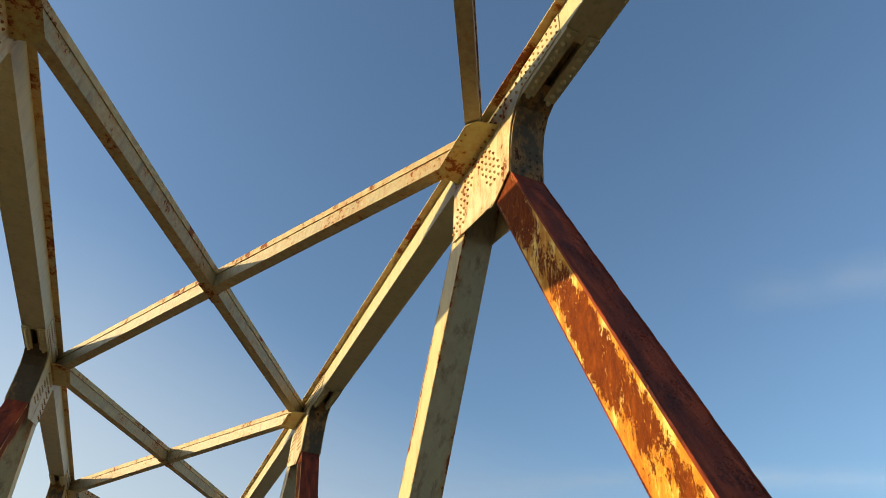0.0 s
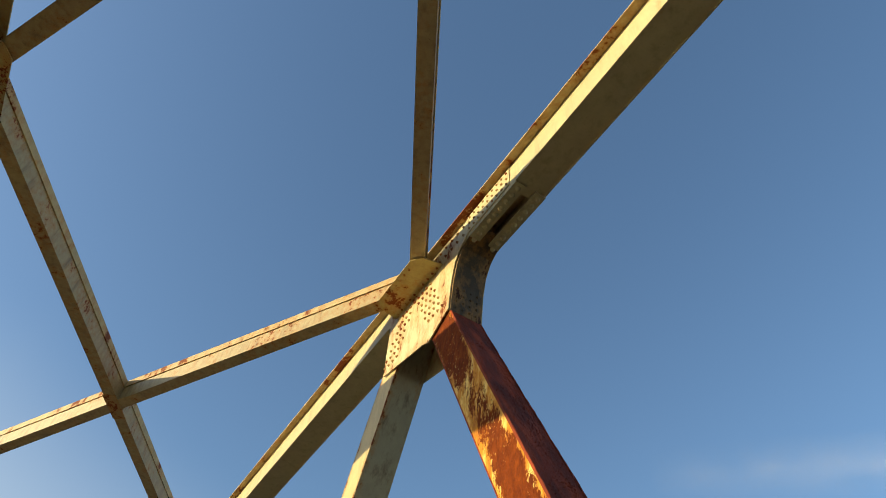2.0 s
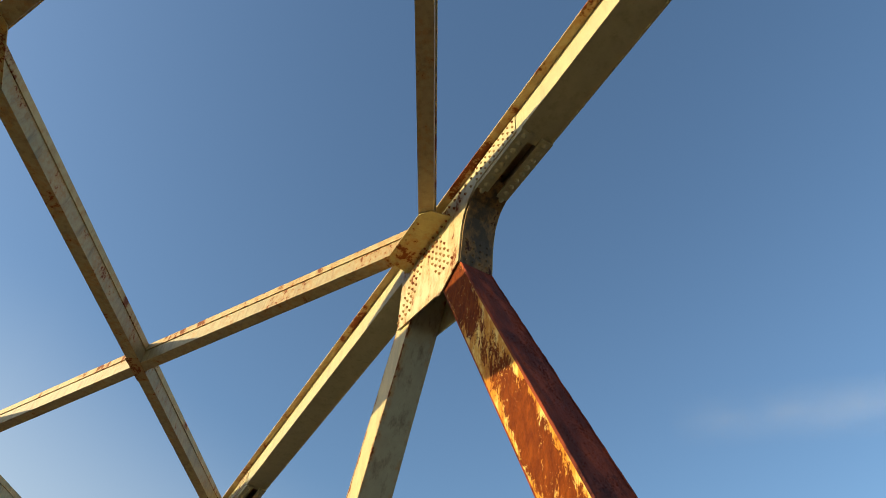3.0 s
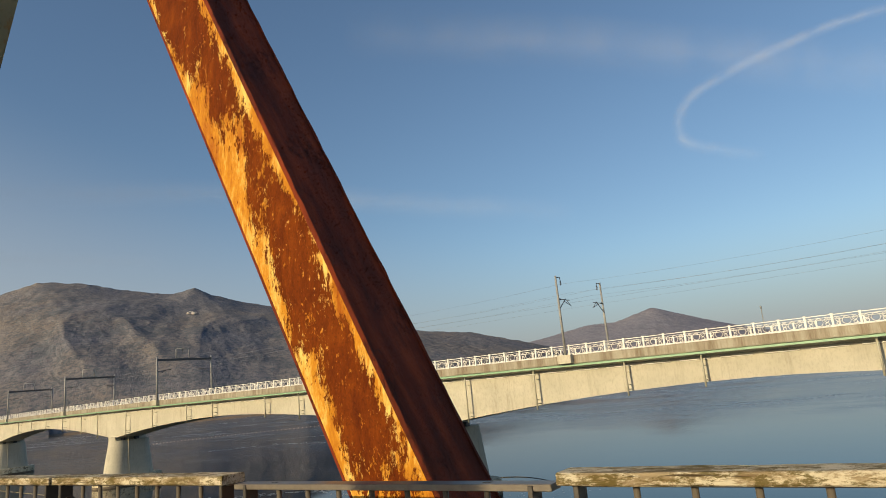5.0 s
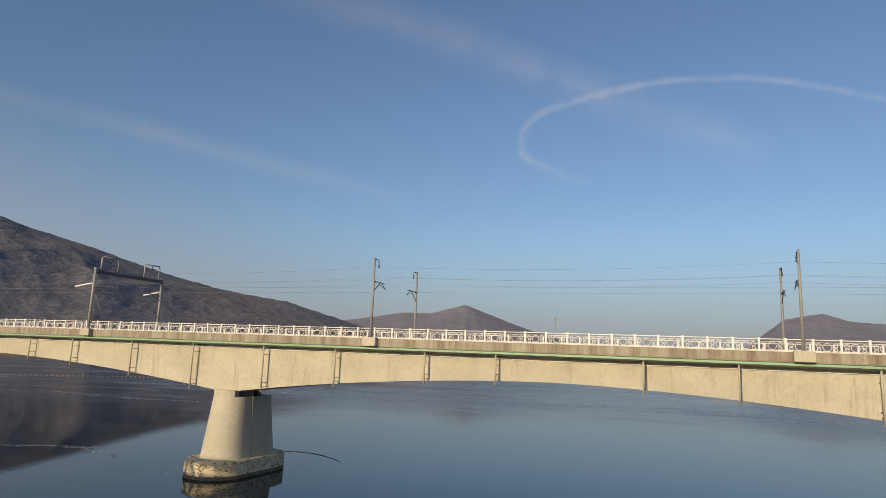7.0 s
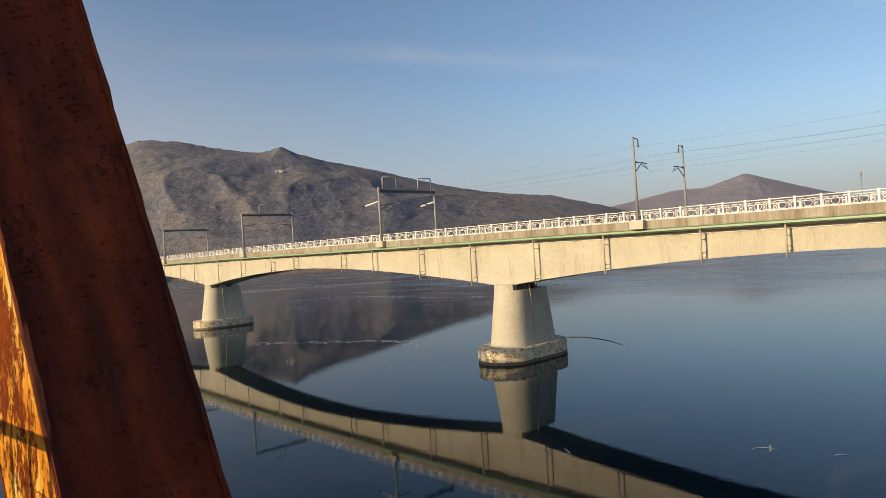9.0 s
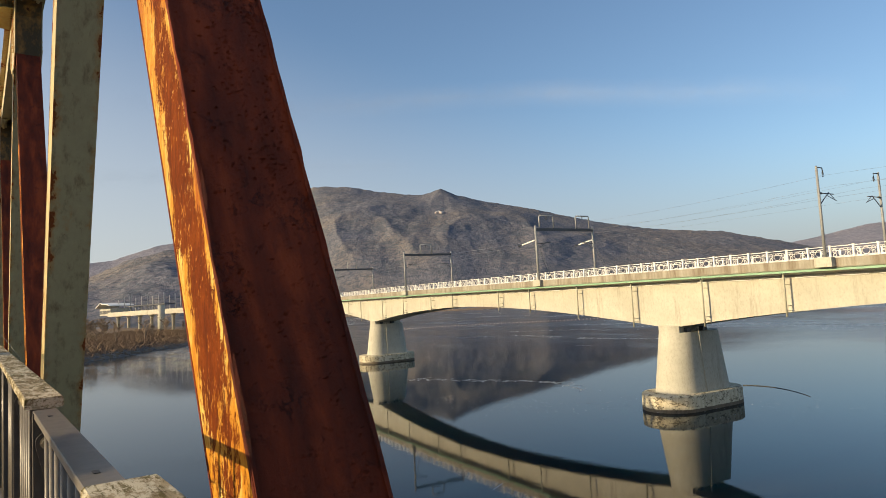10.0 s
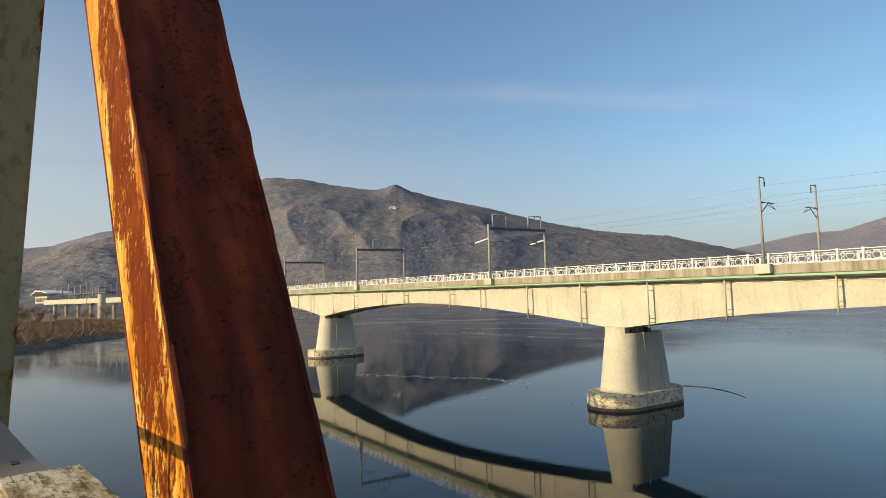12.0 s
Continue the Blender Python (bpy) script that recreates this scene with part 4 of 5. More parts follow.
def pedestal(y, dx, mast):
    bm = bmesh.new()
    t, a = across(y)
    s = 1 if dx < 5 else -1
    p = [on_deck(y - 0.7, dx - 0.45, PAR - 0.72), on_deck(y + 0.7, dx - 0.45, PAR - 0.72), on_deck(y + 0.7, dx + 0.15, PAR - 0.72), on_deck(y - 0.7, dx + 0.15, PAR - 0.72)]
    hull(bm, p + [v + Vector((0, 0, 0.80)) for v in p], BOX)
    bmesh.ops.recalc_face_normals(bm, faces=bm.faces[:])
    part("pedestal", bm, M_CONC, mast, "concrete pedestal")


def catenary_mast(y, dx, height, inward, label):
    """A tapered pole with an insulator arm at the head and two bracket arms to the track."""
    mast = tagged(new("catenary_mast"), label, "mast", "overhead line masts")
    base = on_deck(y, dx, PAR + 0.08)
    t, a = across(y)
    a = a * inward
    up = Vector((0, 0, 1))
    bm = bmesh.new()
    tube(bm, [base, base + up * height], [0.13, 0.095], 10)
    part("pole", bm, M_GALV, mast)
    pedestal(y, dx, mast)
    h = base + up * (height - 0.12)
    m = base + up * (height * 0.70)
    for pts, rad in (([h, h + a * 0.85, h + a * 0.9 - up * 0.35], 0.045), ([m, m + a * 2.3], 0.04), ([m - up * 1.0, m + a * 1.5 + up * 0.1], 0.045),
                     ([m + a * 1.2 - up * 0.15, m + a * 2.6 - up * 0.55], 0.03), ([m + a * 1.5 + up * 0.1, m + a * 2.4 - up * 0.45], 0.025)):
        bm = bmesh.new()
        tube(bm, pts, rad, 6)
        part("bracket_arm", bm, M_DARKSTEEL, mast)
    for p, d, k in ((h + a * 0.9 - up * 0.35, -up, 4), (m + a * 0.15, a, 3)):
        bm = bmesh.new()
        insulator(bm, p, d, k)
        part("insulator", bm, M_DARKSTEEL, mast)


def portal(y, height, hoops, rods):
    """A pair of posts with a beam over both tracks and hoops on it."""
    gate = tagged(new("catenary_portal"), "dark steel overhead line portal over both tracks", "portal", "overhead line portals")
    up = Vector((0, 0, 1))
    t, a = across(y)
    ends = []
    for dx in (-0.15, 9.95):
        base = on_deck(y, dx, PAR + 0.08)
        bm = bmesh.new()
        tube(bm, [base, base + up * height], 0.17, 10)
        part("post", bm, M_GALV, gate)
        pedestal(y, dx, gate)
        ends.append(base)
    bm = bmesh.new()
    z = up * (height - 0.55)
    beam(bm, ends[0] + z, ends[1] + z, -0.17, 0.17, -0.19, 0.19)
    part("cross_beam", bm, M_DARKSTEEL, gate)
    for f in hoops:
        bm = bmesh.new()
        p = ends[0] + a * 10.1 * f + up * (height - 0.4)
        tube(bm, [p, p + up * 1.65, p + a * 0.12 + up * 1.8, p + a * 2.28 + up * 1.8, p + a * 2.4 + up * 1.65, p + a * 2.4], 0.085, 8)
        part("hoop", bm, M_GALV, gate)
        bm = bmesh.new()
        insulator(bm, p + a * 1.2 + up * 1.72, -up, 5)
        part("insulator", bm, M_DARKSTEEL, gate)
    for s, e in ((1, ends[0]), (-1, ends[1])):
        m = e + up * (height * 0.66)
        for pts, rad in (([m, m + a * s * 2.5 + up * 0.25], 0.06), ([m - up * 0.7, m + a * s * 1.6 + up * 0.15], 0.045), ([m + up * 0.5, m + t * -2.8 - up * 4.9], 0.035)):
            bm = bmesh.new()
            tube(bm, pts, rad, 6)
            part("bracket_arm", bm, M_DARKSTEEL, gate)
    for e in ends[:rods]:
        m = e + up * (height * 0.74)
        far = m - a * 0.4 + t * 2.6 - up * 0.45
        bm = bmesh.new()
        tube(bm, [m, far], 0.10, 8)
        part("tension_rod", bm, M_WHITE, gate, "white tension insulator rod")
        bm = bmesh.new()
        insulator(bm, far, far - m, 8)
        part("insulator", bm, M_DARKSTEEL, gate)
    for f in (0.30, 0.40, 0.62, 0.72):
        bm = bmesh.new()
        insulator(bm, ends[0] + a * 10.1 * f + up * (height - 0.37), up, 2)
        part("insulator", bm, M_DARKSTEEL, gate)


for y, hi in ((-11.7, 7.75), (24.5, 7.68)):
    catenary_mast(y, -0.15, hi, 1, "grey overhead line mast on the near parapet")
    catenary_mast(y, 9.95, hi, -1, "grey overhead line mast on the far parapet")
catenary_mast(-56, -0.15, 7.5, 1, "grey overhead line mast on the near parapet")
for y, hoops in ((62.0, (0.07, 0.70)), (103.0, (0.34,)), (146.0, (0.34,)), (190.0, (0.34,))):
    portal(y, 7.3, hoops, 2 if y < 70 else 0)
for dx, z in ((0.8, 7.0), (9.0, 7.0), (2.4, 5.2), (7.4, 5.2), (2.4, 6.2), (7.4, 6.2)):
    bm = bmesh.new()
    marks = [-100, -56, -11.7, 24.5, 62, 103, 146, 190, 240]
    pts = []
    for a, b in zip(marks, marks[1:]):
        for s in range(8):
            f = s / 8
            sag = 0.45 if z > 5.5 else 0.05
            y = a + (b - a) * f
            pts.append(on_deck(y, dx, PAR + z - sag * 4 * f * (1 - f)))
    tube(bm, pts, 0.006, 5, False)
    tagged(part("overhead_wire", bm, M_WIRE), "thin dark overhead line wire along the viaduct", "wire", "overhead line wires")

# ---- lake, banks and hills ----
bm = bmesh.new()
bmesh.ops.create_grid(bm, x_segments=2, y_segments=2, size=4700)
lake = tagged(part("water", bm, M_WATER), "still lake with dark open water and frosted ice", "water", kind="structure")
lake.location.z = WATER
bm = bmesh.new()
bmesh.ops.create_grid(bm, x_segments=2, y_segments=2, size=4700)
bed = tagged(part("ground", bm, M_STONE), "dark lake bed reaching to the horizon", "ground", kind="structure")
bed.location.z = WATER - 4


def hills(name, mat, label, crest, dist, shore, a0, a1, seed, rough):
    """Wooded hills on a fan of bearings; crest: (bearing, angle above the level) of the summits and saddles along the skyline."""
    ca, ce = [c[0] for c in crest], [c[1] for c in crest]

    def height(az, r):
        R, S = dist(az), shore(az)
        x, y = r * math.sin(radians(az)), r * math.cos(radians(az))
        q = (r - S) / (R - S)
        qc = max(0.0, min(1.0, q))
        wide = (1 - qc) * 7.0 + 0.10
        el = sum(w * np.interp(az + d * wide, ca, ce) for d, w in ((-1, 0.16), (-0.5, 0.22), (0, 0.24), (0.5, 0.22), (1, 0.16)))
        rise = qc ** 0.9 if q <= 1 else 1 - (q - 1) * 1.6
        top = R * math.tan(radians(el)) - WATER + 1.5
        warp = 320 * noise.noise(Vector((x, y, seed)) * 0.0009)
        spur = 1 - 2 * abs(noise.fractal(Vector((az * 0.105 + warp * 0.0010, r * 0.0007, seed + 5)), 1.3, 2.1, 3))
        fold = noise.fractal(Vector((x - warp, y + warp, seed + 2)) * 0.0032, 1.0, 2.0, 2)
        bell = 2.5 * max(0.0, 1 - qc) ** 0.8
        h = top * rise * (1 + rough * bell * (0.85 * (spur - 0.97) + 0.10 * min(0.0, fold)))
        h += 2.6 * noise.fractal(Vector((x, y, seed + 9)) * 0.05, 0.8, 2.0, 2) * min(1.0, q * 4)
        return WATER - 1.5 + max(h, 0.6)

    bm = bmesh.new()
    na, nr = int((a1 - a0) / 0.15), 110
    grid = []
    for i in range(na + 1):
        az = a0 + (a1 - a0) * i / na
        R, S = dist(az), shore(az)
        row = []
        for j in range(nr + 1):
            r = S + (R * 1.12 - S) * j / nr
            row.append(bm.verts.new((r * math.sin(radians(az)), r * math.cos(radians(az)), height(az, r) if j else WATER - 1.5)))
        grid.append(row)
    for a, b in zip(grid, grid[1:]):
        for j in range(nr):
            bm.faces.new((a[j], a[j + 1], b[j + 1], b[j])).smooth = True
    bmesh.ops.recalc_face_normals(bm, faces=bm.faces[:])
    tagged(part(name, bm, mat), label, "hill", kind="structure")
    return height


MAIN = [(8, 2.2), (14, 3.6), (18, 7.4), (22.7, 9.6), (25, 10.5), (28, 10.45), (31, 9.85), (34.1, 9.45), (35.2, 9.6), (36.2, 9.95), (37.5, 9.3), (40, 8.6), (44, 7.7), (49.5, 6.1), (54, 5.1), (59.8, 4.35), (63.2, 3.4), (66, 2.6), (69, 1.0), (72, 0.2)]
main_height = hills("hill_main", M_FOREST_HAZED, "brown winter-forested mountain beyond the lake", MAIN, lambda a: 2300, lambda a: 720 + max(0, 34 - a) * 4 + max(0, a - 45) * 18, 6, 72, 3.0, 0.075)
LEFT = [(-14, 2.0), (0, 2.8), (7.2, 3.3), (10, 4.6), (13, 5.4), (17, 4.9), (22, 3.0), (26, 1.0)]
hills("hill_near", M_FOREST_HAZED, "brown wooded foothill behind the station", LEFT, lambda a: 1500, lambda a: 640, -14, 26, 8.0, 0.15)
FAR = [(-20, 3.0), (2, 3.6), (7.2, 4.42), (8.8, 4.6), (12.1, 5.75), (16, 6.3), (22, 5.5), (30, 3.0)]
hills("hill_far", M_FARHILL_HAZED, "far ridge with haze painted into its forest colours", FAR, lambda a: 3300, lambda a: 2500, -20, 30, 14.0, 0.05)
EAST = [(60, 2.0), (63, 2.8), (65.7, 3.2), (69.6, 3.95), (72, 3.95), (73.8, 4.45), (75.2, 4.85), (77, 4.2), (80.1, 3.05), (84, 1.9), (88, 1.2), (94, 1.2), (98, 1.6), (99.5, 2.8), (101.1, 4.1), (103.8, 4.55), (105.5, 3.95), (109, 3.6), (116, 4.5), (126, 3.0)]
hills("hill_east", M_FARHILL_HAZED, "brown hills across the wide water, haze painted into their colours", EAST, lambda a: 3600, lambda a: 2300, 60, 126, 20.0, 0.05)


def polar(az, r, z):
    return Vector((r * math.sin(radians(az)), r * math.cos(radians(az)), z))


# pale rocks below the summit
rng = random.Random(5)
for k in range(7):
    az = 35.75 + 0.085 * k + rng.uniform(-0.02, 0.02)
    lo, hi = 1200.0, 2290.0
    for _ in range(30):
        mid = (lo + hi) / 2
        if math.degrees(math.atan2(main_height(az, mid) - 1.44, mid)) < 7.72 + 0.06 * math.sin(k):
            lo = mid
        else:
            hi = mid
    bm = bmesh.new()
    bmesh.ops.create_icosphere(bm, subdivisions=2, radius=1.0)
    for v in bm.verts:
        v.co *= 1 + 0.5 * noise.noise(v.co * 1.7 + Vector((k * 3.1, 0, 0)))
        v.co = Vector((v.co.x * 6, v.co.y * 5, v.co.z * 3.6))
    c = polar(az, lo, main_height(az, lo) + 2.0)
    ob = tagged(part("rock_outcrop", bm, M_PALEROCK), "pale bare rock on the wooded mountainside", "rock", "mountainside rocks")
    ob.location = c

# low sandy shore at the foot of the mountain
bm = bmesh.new()
rows = []
for i in range(121):
    az = 20 + 0.27 * i
    r = 712 + max(0, az - 45) * 18 + 6 * noise.noise(Vector((az * 0.6, 0, 0)))
    rows.append([bm.verts.new(polar(az, r + d, WATER + h + 0.5 * noise.noise(Vector((az * 3, d, 1))))) for d, h in ((0, -0.6), (5, 0.8), (22, 2.2), (45, 1.2))])
for a, b in zip(rows, rows[1:]):
    for j in range(3):
        bm.faces.new((a[j], a[j + 1], b[j + 1], b[j])).smooth = True
bmesh.ops.recalc_face_normals(bm, faces=bm.faces[:])
tagged(part("sandy_shore", bm, M_REED), "pale sandy shore with dry reeds", "shore", kind="structure")

# the bank by the station
S0, SD = Vector((-80, 92, 0)), Vector((0.648, 0.762, 0))
SN = Vector((-0.762, 0.648, 0))


def bank_z(s, d):
    base = np.interp(d, [0, 3, 8, 25, 120, 460], [-1.2, 0.7, 2.0, 2.8, 5.2, 8.0])
    return WATER + base + 0.9 * noise.fractal(Vector((s * 0.06, d * 0.06, 2)), 1, 2, 3) * min(1, d / 5)


def bank_xy(s, d):
    wig = 5 * noise.noise(Vector((s * 0.03, 0, 7)))
    return S0 + SD * s + SN * (d + wig)


bm = bmesh.new()
rows = []
for i in range(131):
    s = 3.2 * i
    row = []
    for d in (0, 1.5, 3, 5, 8, 12, 18, 25, 40, 60, 90, 120, 180, 260, 360, 460):
        p = bank_xy(s, d)
        row.append(bm.verts.new((p.x, p.y, bank_z(s, d))))
    rows.append(row)
for a, b in zip(rows, rows[1:]):
    for j in range(len(a) - 1):
        bm.faces.new((a[j], a[j + 1], b[j + 1], b[j])).smooth = True
bmesh.ops.recalc_face_normals(bm, faces=bm.faces[:])
tagged(part("bank", bm, M_REED), "low bank with dry brown grass", "bank", kind="structure")

rng = random.Random(11)
bm = bmesh.new()
for k in range(420):
    s, d = rng.uniform(120, 330), abs(rng.gauss(0, 1)) * 2.6 + 0.6
    p = bank_xy(s, d)
    z = bank_z(s, d)
    w = rng.uniform(0.3, 0.95)
    pts = []
    for dx, dy, dz in ((-1, -1, -0.4), (1, -0.8, -0.4), (0.9, 1, -0.4), (-0.8, 0.9, -0.4), (-0.6, -0.5, 0.6), (0.7, -0.5, 0.45), (0.5, 0.6, 0.7), (-0.5, 0.5, 0.5)):
        pts.append((p.x + w * dx * rng.uniform(0.7, 1.2), p.y + w * dy * rng.uniform(0.7, 1.2), z + w * dz * rng.uniform(0.7, 1.2)))
    hull(bm, pts, BOX)
tagged(part("shore_stones", bm, M_STONE), "dark stones along the waterline", "stones", kind="stuff")

bm = bmesh.new()
for k in range(30000):
    s, d = rng.uniform(120, 330), rng.uniform(4, 75)
    p = bank_xy(s, d)
    z = bank_z(s, d)
    h = rng.uniform(0.6, 2.2) * (0.6 + 0.8 * max(0, noise.noise(Vector((s * 0.08, d * 0.08, 4))) + 0.4))
    a = rng.uniform(0, math.pi)
    w = rng.uniform(0.02, 0.055)
    lx, ly = rng.gauss(0, 0.8), rng.gauss(0, 0.8)
    c, q = math.cos(a) * w, math.sin(a) * w
    v = [bm.verts.new(t) for t in ((p.x - c, p.y - q, z - 0.2), (p.x + c, p.y + q, z - 0.2), (p.x + c * 0.5 + lx, p.y + q * 0.5 + ly, z + h * 0.7), (p.x + lx * 1.7, p.y + ly * 1.7, z + h))]
    bm.faces.new(v)
tagged(part("reeds", bm, M_REED), "tangle of dry brown reeds and scrub", "reeds", kind="stuff")


def bare_tree(seed, height):
    """A leafless tree: tapered trunk, limbs and a haze of twigs."""
    r = random.Random(seed)
    tree = tagged(new("bare_tree"), "leafless grey-brown tree on the bank", "tree", "trees on the bank")
    bm = bmesh.new()
    tips = []

    def limb(p, d, length, rad, level):
        q = p + d * length * 0.5 + Vector((r.gauss(0, 0.05), r.gauss(0, 0.05), 0)) * length
        e = q + (d + Vector((0, 0, 0.15))).normalized() * length * 0.5
        tube(bm, [p, q, e], [rad, rad * 0.8, rad * 0.5], 5 if level else 7, False)
        if level < 3:
            for _ in range(4 if level == 0 else 3):
                f = r.uniform(0.45, 1.0)
                nd = (d + Vector((r.gauss(0, 0.6), r.gauss(0, 0.6), r.uniform(0.0, 0.5)))).normalized()
                limb(p.lerp(e, f), nd, length * r.uniform(0.5, 0.72), rad * 0.5, level + 1)
        else:
            tips.append((e, d))

    limb(Vector((0, 0, -0.2)), Vector((0, 0, 1)), height * 0.42, height * 0.028, 0)
    part("trunk", bm, M_TWIG, tree)
    bm = bmesh.new()
    for e, d in tips:
        for _ in range(9):
            t = (d + Vector((r.gauss(0, 0.7), r.gauss(0, 0.7), r.gauss(0.2, 0.5)))).normalized() * r.uniform(0.5, 1.3)
            s = t.orthogonal().normalized() * 0.075
            v = [bm.verts.new(e - s), bm.verts.new(e + s), bm.verts.new(e + t)]
            bm.faces.new(v)
    part("crown", bm, M_TWIG, tree)
    return tree


models = [bare_tree(k, 8 + 2 * (k % 3)) for k in range(4)]
rng = random.Random(23)
for k in range(60):
    s, d = rng.uniform(165, 320), rng.uniform(16, 110)
    p = bank_xy(s, d)
    spot = pose(p.x, p.y, bank_z(s, d), 0, 0, rng.uniform(0, 360))
    if k < 4:
        models[k].matrix_basis = spot
    else:
        copy_thing(models[k % 4], spot)

# the station and its approach
station = tagged(new("station_viaduct"), "pale concrete approach viaduct of the station on stout piers", "bridge")
ends = [polar(9.1, 500, 2.2), polar(12.0, 440, 2.2), polar(16.0, 395, 2.2), polar(19.5, 365, 2.2)]
for a, b in zip(ends, ends[1:]):
    bm = bmesh.new()
    beam(bm, a + Vector((0, 0, 0.2)), b + Vector((0, 0, 0.2)), -4.5, 4.5, 0.0, 1.9)
    part("beam", bm, M_CONC, station)
    bm = bmesh.new()
    beam(bm, a + Vector((0, 0, 2.1)), b + Vector((0, 0, 2.1)), 4.2, 4.5, 0.0, 1.0)
    part("parapet", bm, M_CONC, station)
    for f in (0.1, 0.38, 0.66, 0.94):
        p = a.lerp(b, f)
        bm = bmesh.new()
        tube(bm, [(p.x, p.y, WATER + 1), (p.x, p.y, 1.0), (p.x, p.y, 2.4)], [1.0, 1.0, 2.2], 12)
        part("pier", bm, M_CONC, station)
for k in range(16):
    az = 9.4 + 0.42 * k
    r = float(np.interp(az, [9.1, 12.0, 16.0], [500, 440, 395]))
    p = polar(az, r + 4, 4.2)
    mast = tagged(new("catenary_mast"), "thin overhead line mast at the station", "mast", "station masts")
    bm = bmesh.new()
    tube(bm, [p, p + Vector((0, 0, 9.5 + (k % 3)))], 0.28, 6)
    part("pole", bm, M_GALV, mast)
    bm = bmesh.new()
    tube(bm, [p + Vector((0, 0, 7.4)), p + Vector((3.4, 0.6, 7.6))], 0.14, 5)
    part("bracket_arm", bm, M_DARKSTEEL, mast)
hall = tagged(new("station_building"), "station building with a pale wave-shaped roof", "building")
c, t = polar(9.0, 508, 3.4), (polar(12.0, 440, 0) - polar(9.1, 500, 0)).normalized()
n = Vector((t.y, -t.x, 0))
bm = bmesh.new()
beam(bm, c - t * 8, c + t * 12, -6, 6, 0.0, 4.5)
part("wall", bm, M_CONC, hall)
for k in range(8):
    bm = bmesh.new()
    p = c - t * 7 + t * 2.4 * k
    beam(bm, p, p + t * 1.7, 6.0, 6.12, 1.0, 3.4)
    part("window", bm, M_DARKSTEEL, hall)
bm = bmesh.new()
rows = []
for k in range(25):
    f = k / 24
    p = c - t * 11 + t * 27 * f
    z = 5.0 + 2.6 * math.sin(f * math.pi * 0.9) ** 0.7 + 1.0 * math.exp(-((f - 0.35) / 0.09) ** 2)
    rows.append([bm.verts.new(p + n * w + Vector((0, 0, z + dz))) for w, dz in ((-8, 0), (8, 0), (8, 0.5), (-8, 0.5))])
for a, b in zip(rows, rows[1:]):
    for j in range(4):
        bm.faces.new((a[j], a[(j + 1) % 4], b[(j + 1) % 4], b[j]))
bm.faces.new(rows[0])
bm.faces.new(rows[-1][::-1])
bmesh.ops.recalc_face_normals(bm, faces=bm.faces[:])
part("roof", bm, M_WHITE, hall, "pale wave-shaped roof")
# the platform's long dark canopy
canopy = tagged(new("platform_canopy"), "long low dark canopy on thin posts over the station platform", "canopy")
a, b = polar(10.3, 478, 4.2), polar(13.2, 430, 4.2)
bm = bmesh.new()
beam(bm, a, b, -3.0, 3.0, 4.0, 4.7)
part("roof", bm, M_DARKSTEEL, canopy)
for k in range(9):
    q = a.lerp(b, k / 8)
    bm = bmesh.new()
    tube(bm, [q - Vector((0, 0, 0.2)), q + Vector((0, 0, 4.0))], 0.22, 6)
    part("post", bm, M_GALV, canopy)
p = polar(12.55, 395, 0)
bm = bmesh.new()
tube(bm, [(p.x, p.y, WATER + 3), (p.x, p.y, 7.0), (p.x, p.y, 7.3)], [1.9, 1.9, 1.5], 16)
tagged(part("round_tower", bm, M_CONC), "plain round concrete tower on the bank", "tower")

# a line of floats, and a dark rope, on the water
for k in range(80):
    f = k / 79
    p = Vector((150 + 105 * f, 262 - 58 * f + 9 * math.sin(f * 5), WATER + 0.05))
    bm = bmesh.new()
    bmesh.ops.create_uvsphere(bm, u_segments=8, v_segments=5, radius=0.28)
    ob = tagged(part("float", bm, M_FLOAT), "small dull pink float in a line across the lake", "float", "line of floats")
    ob.location = p
bm = bmesh.new()
pts = [polar(60.8 + 4.6 * f, 91.5 - 8 * f ** 2.2, WATER + 0.02) for f in [k / 14 for k in range(15)]]
tube(bm, pts, [0.075 - 0.05 * k / 14 for k in range(15)], 6)
tagged(part("floating_rope", bm, M_BLACK), "dark rope lying curved on the water", "rope")


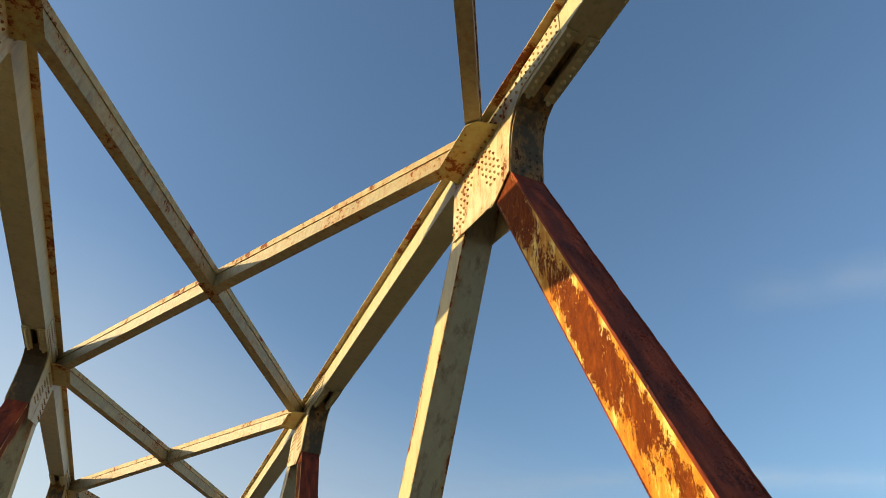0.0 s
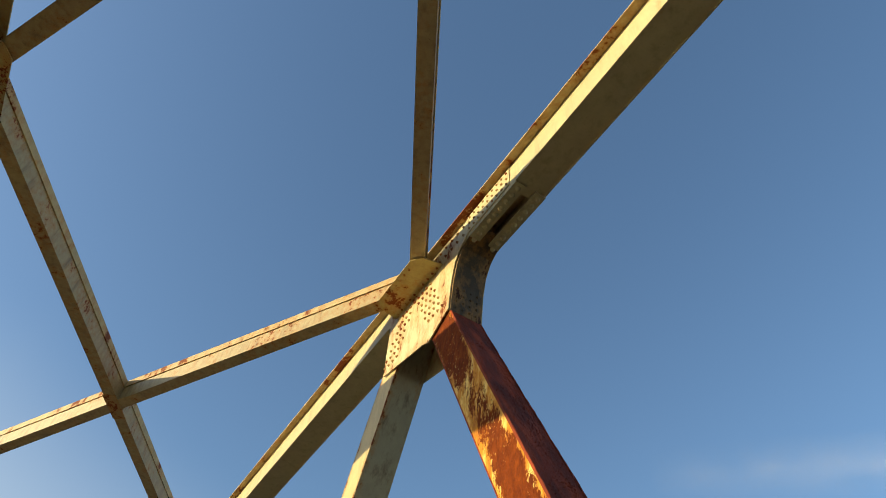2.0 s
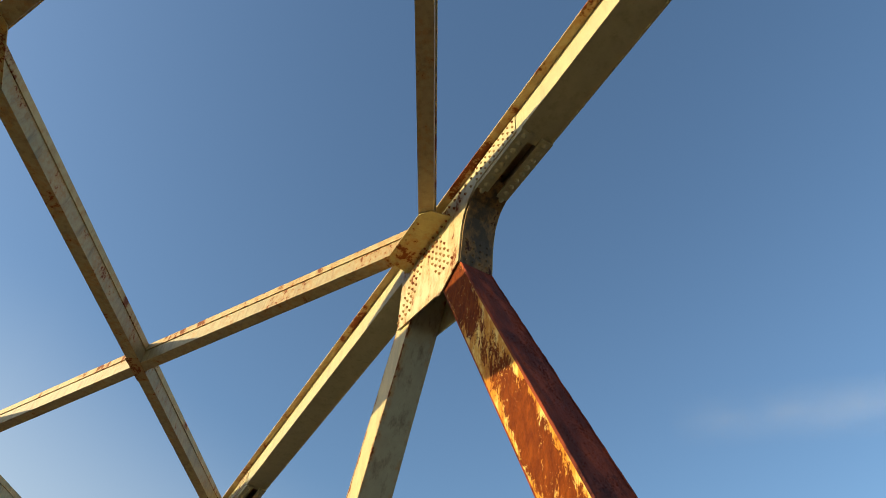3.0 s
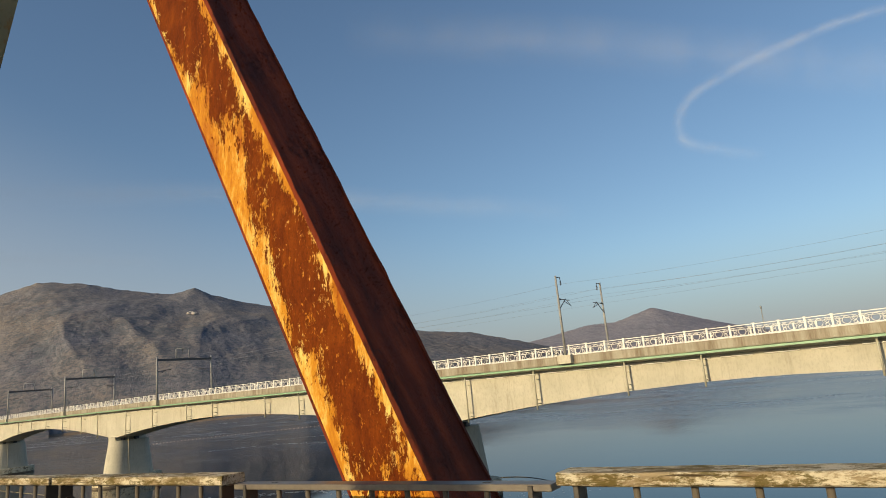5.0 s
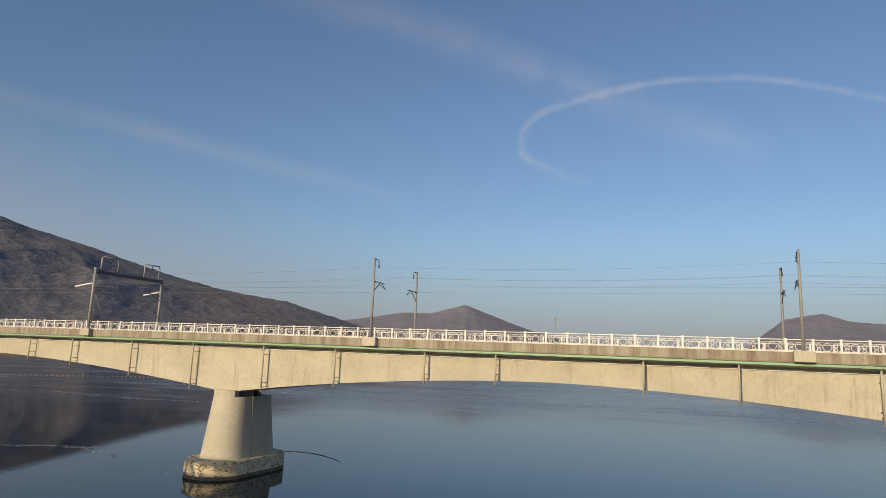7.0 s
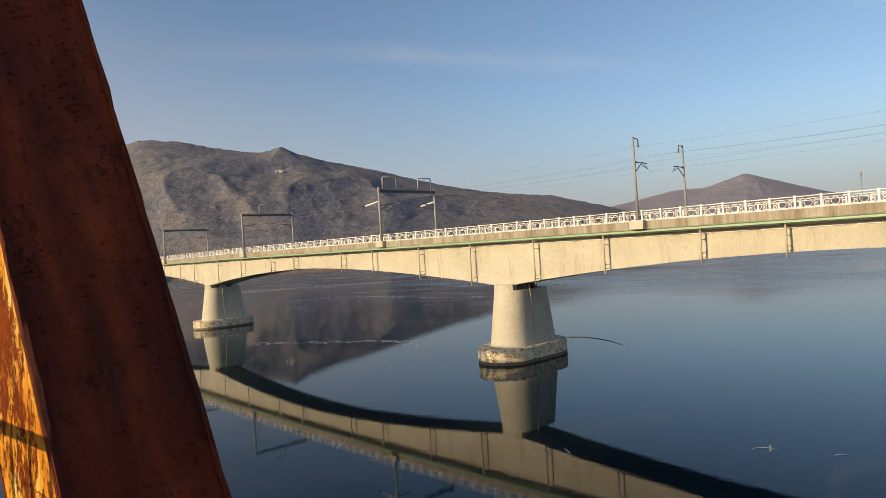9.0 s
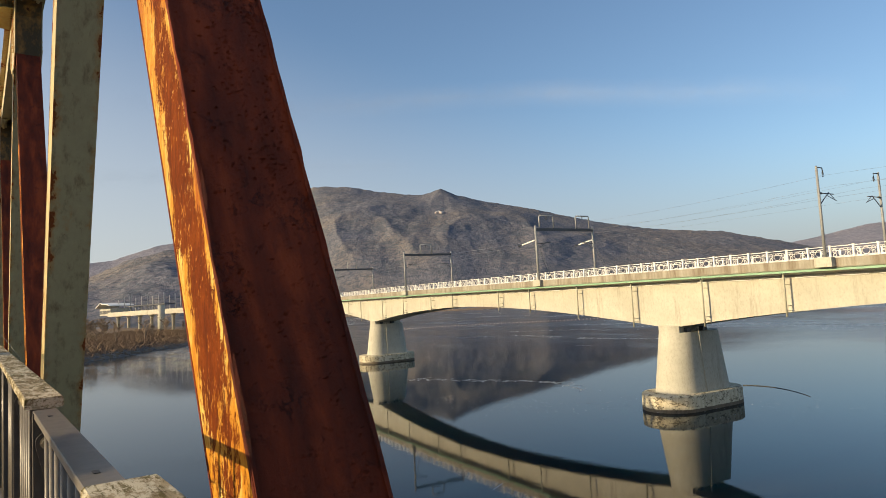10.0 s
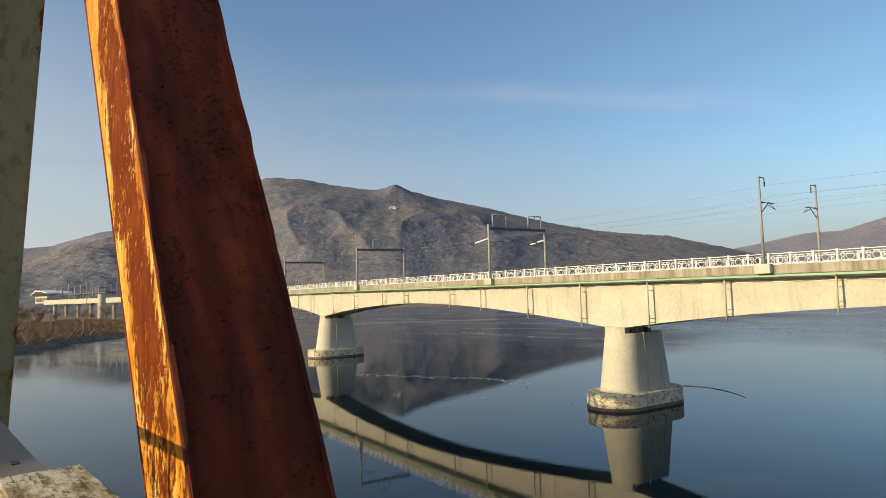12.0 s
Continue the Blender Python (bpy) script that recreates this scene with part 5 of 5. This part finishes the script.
# ---- thin cloud ----
def sky_band(name, mat, label, course, dist, wide):
    """A band of vapour along (bearing, height angle) points, far off."""
    bm = bmesh.new()
    uv = bm.loops.layers.uv.new("UVMap")
    n = 60
    ks = [i * (len(course) - 1) / n for i in range(n + 1)]
    pts = []
    for k in ks:
        i = min(int(k), len(course) - 2)
        f = k - i
        p = [course[max(i - 1, 0)], course[i], course[i + 1], course[min(i + 2, len(course) - 1)]]
        q = [0.5 * ((2 * p[1][c]) + (p[2][c] - p[0][c]) * f + (2 * p[0][c] - 5 * p[1][c] + 4 * p[2][c] - p[3][c]) * f * f + (3 * p[1][c] - p[0][c] - 3 * p[2][c] + p[3][c]) * f ** 3) for c in (0, 1)]
        az, el = radians(q[0]), radians(q[1])
        pts.append(Vector((math.sin(az) * math.cos(el), math.cos(az) * math.cos(el), math.sin(el))) * dist)
    rows = []
    for i, p in enumerate(pts):
        d = (pts[min(i + 1, n)] - pts[max(i - 1, 0)]).normalized()
        s = p.normalized().cross(d).normalized() * (wide if not callable(wide) else wide(i / n))
        rows.append((bm.verts.new(p - s), bm.verts.new(p + s)))
    for i in range(n):
        fc = bm.faces.new((rows[i][0], rows[i][1], rows[i + 1][1], rows[i + 1][0]))
        for lp, c in zip(fc.loops, ((i / n, 0), (i / n, 1), ((i + 1) / n, 1), ((i + 1) / n, 0))):
            lp[uv].uv = c
    ob = tagged(part(name, bm, mat), label, "cloud", kind="structure")
    ob.visible_shadow = False


sky_band("contrail", M_TRAIL, "curling white vapour trail", [(86, 15.6), (83.7, 16.4), (80.5, 17.8), (79.8, 19.3), (81.0, 21.3), (83.9, 22.4), (89, 23.4), (93.8, 23.7), (99.7, 23.1), (104.5, 21.7), (110.6, 19.3), (118, 16)], 3600, lambda f: 46 - 22 * f)
sky_band("cirrus_band", M_CIRRUS, "faint streak of high cloud", [(8, 17.0), (19.5, 16.9), (26, 17.2), (36, 17.7), (46, 17.4), (55, 16.3), (64, 15.0), (70, 13.8)], 3900, 95)
sky_band("cirrus_band", M_CIRRUS, "faint streak of high cloud", [(50, 31), (59, 30.3), (72, 28), (83, 24.5), (93, 20.6), (101, 17)], 3900, 170)
sky_band("cirrus_band", M_CIRRUS, "faint streak of high cloud", [(-12, 9.5), (0, 10.6), (7.3, 11.0), (12.2, 11.3), (22, 12.2), (34, 12.0)], 3900, 70)


# added backdrop ring that emits the colour of horizon haze
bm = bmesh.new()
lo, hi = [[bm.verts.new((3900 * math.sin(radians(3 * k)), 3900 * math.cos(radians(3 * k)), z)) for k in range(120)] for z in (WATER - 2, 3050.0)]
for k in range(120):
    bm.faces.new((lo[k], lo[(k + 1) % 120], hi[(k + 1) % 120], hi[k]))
haze_glow_ring = tagged(part("backdrop", bm, M_HAZE_GLOW), "glowing backdrop ring painted as dull mauve winter haze along the horizon", "haze", kind="structure")
haze_glow_ring.visible_shadow = False


# ---- frozen marks on the near water ----
def squiggle(bm, x, y, length, turn, bend, wide, rng):
    """A thin white curl lying on the water."""
    n = 10
    px, py, a = x, y, turn
    left, right = [], []
    for i in range(n + 1):
        w = wide * (0.4 + 0.6 * math.sin(math.pi * i / n)) * rng.uniform(0.6, 1.3)
        left.append(bm.verts.new((px - math.sin(a) * w, py + math.cos(a) * w, WATER + 0.012)))
        right.append(bm.verts.new((px + math.sin(a) * w, py - math.cos(a) * w, WATER + 0.012)))
        px, py, a = px + math.cos(a) * length / n, py + math.sin(a) * length / n, a + bend / n + rng.gauss(0, 0.12)
    for i in range(n):
        bm.faces.new((left[i], right[i], right[i + 1], left[i + 1]))


rng = random.Random(77)
bm = bmesh.new()
for x, y, ln, turn, bend, wide in ((42.4, 11.3, 1.6, -0.3, -1.6, 0.07), (42.3, 10.3, 1.4, 0.2, 0.4, 0.06), (60.0, 6.7, 6.5, -2.3, 1.6, 0.09), (43.2, 7.2, 1.3, 0.3, -3.2, 0.06), (46.8, -1.4, 2.4, -1.9, -0.8, 0.07), (48.8, 0.5, 1.3, -1.5, 0.2, 0.06), (36.5, 20.0, 1.2, 0.6, 0.3, 0.05), (33.0, 60.0, 3.5, 0.9, 0.4, 0.08), (24.0, 80.0, 4.0, 0.7, -0.3, 0.09), (30.0, 34.0, 1.6, 0.4, 0.6, 0.05)):
    squiggle(bm, x, y, ln, turn, bend, wide, rng)
for k in range(150):
    x, y = 52 + rng.gauss(0, 4.0), -8.0 + rng.gauss(0, 2.2)
    squiggle(bm, x, y, rng.uniform(0.3, 1.6), rng.gauss(-1.2, 0.5), rng.gauss(0, 2), rng.uniform(0.02, 0.075), rng)
for k in range(420):
    s = rng.random()
    x, y = 38 + 34 * s + rng.gauss(0, 3.5), 78 - 46 * s + rng.gauss(0, 4.0)
    squiggle(bm, x, y, rng.uniform(0.1, 0.4), rng.uniform(0, 6.3), rng.gauss(0, 2), rng.uniform(0.012, 0.03), rng)
for course, wide in (([(60, 91.3), (63.3, 82.5), (67.4, 75.1), (69.8, 66.9), (66.3, 59.1)], 0.30), ([(128, 176), (131.6, 169.4), (145, 157.4), (138.7, 126.9), (141.1, 102.1)], 0.55), ([(150, 190), (168, 160), (172, 130)], 0.5), ([(112, 128), (118, 118), (121, 104)], 0.28)):
    for (xa, ya), (xb, yb) in zip(course, course[1:]):
        steps = int(math.hypot(xb - xa, yb - ya) / 0.5)
        for k in range(steps):
            f = k / steps
            if noise.noise(Vector((xa + f * (xb - xa), ya + f * (yb - ya), 3)) * 0.12) > -0.25:
                squiggle(bm, xa + f * (xb - xa) + rng.gauss(0, wide * 2.2), ya + f * (yb - ya) + rng.gauss(0, wide * 2.2), rng.uniform(0.6, 2.2), math.atan2(yb - ya, xb - xa) + rng.gauss(0, 0.35), rng.gauss(0, 0.8), wide * rng.uniform(0.1, 0.5), rng)
tagged(part("ice_marks", bm, M_FROST), "thin white curls and flecks of ice on the water", "ice", kind="stuff")
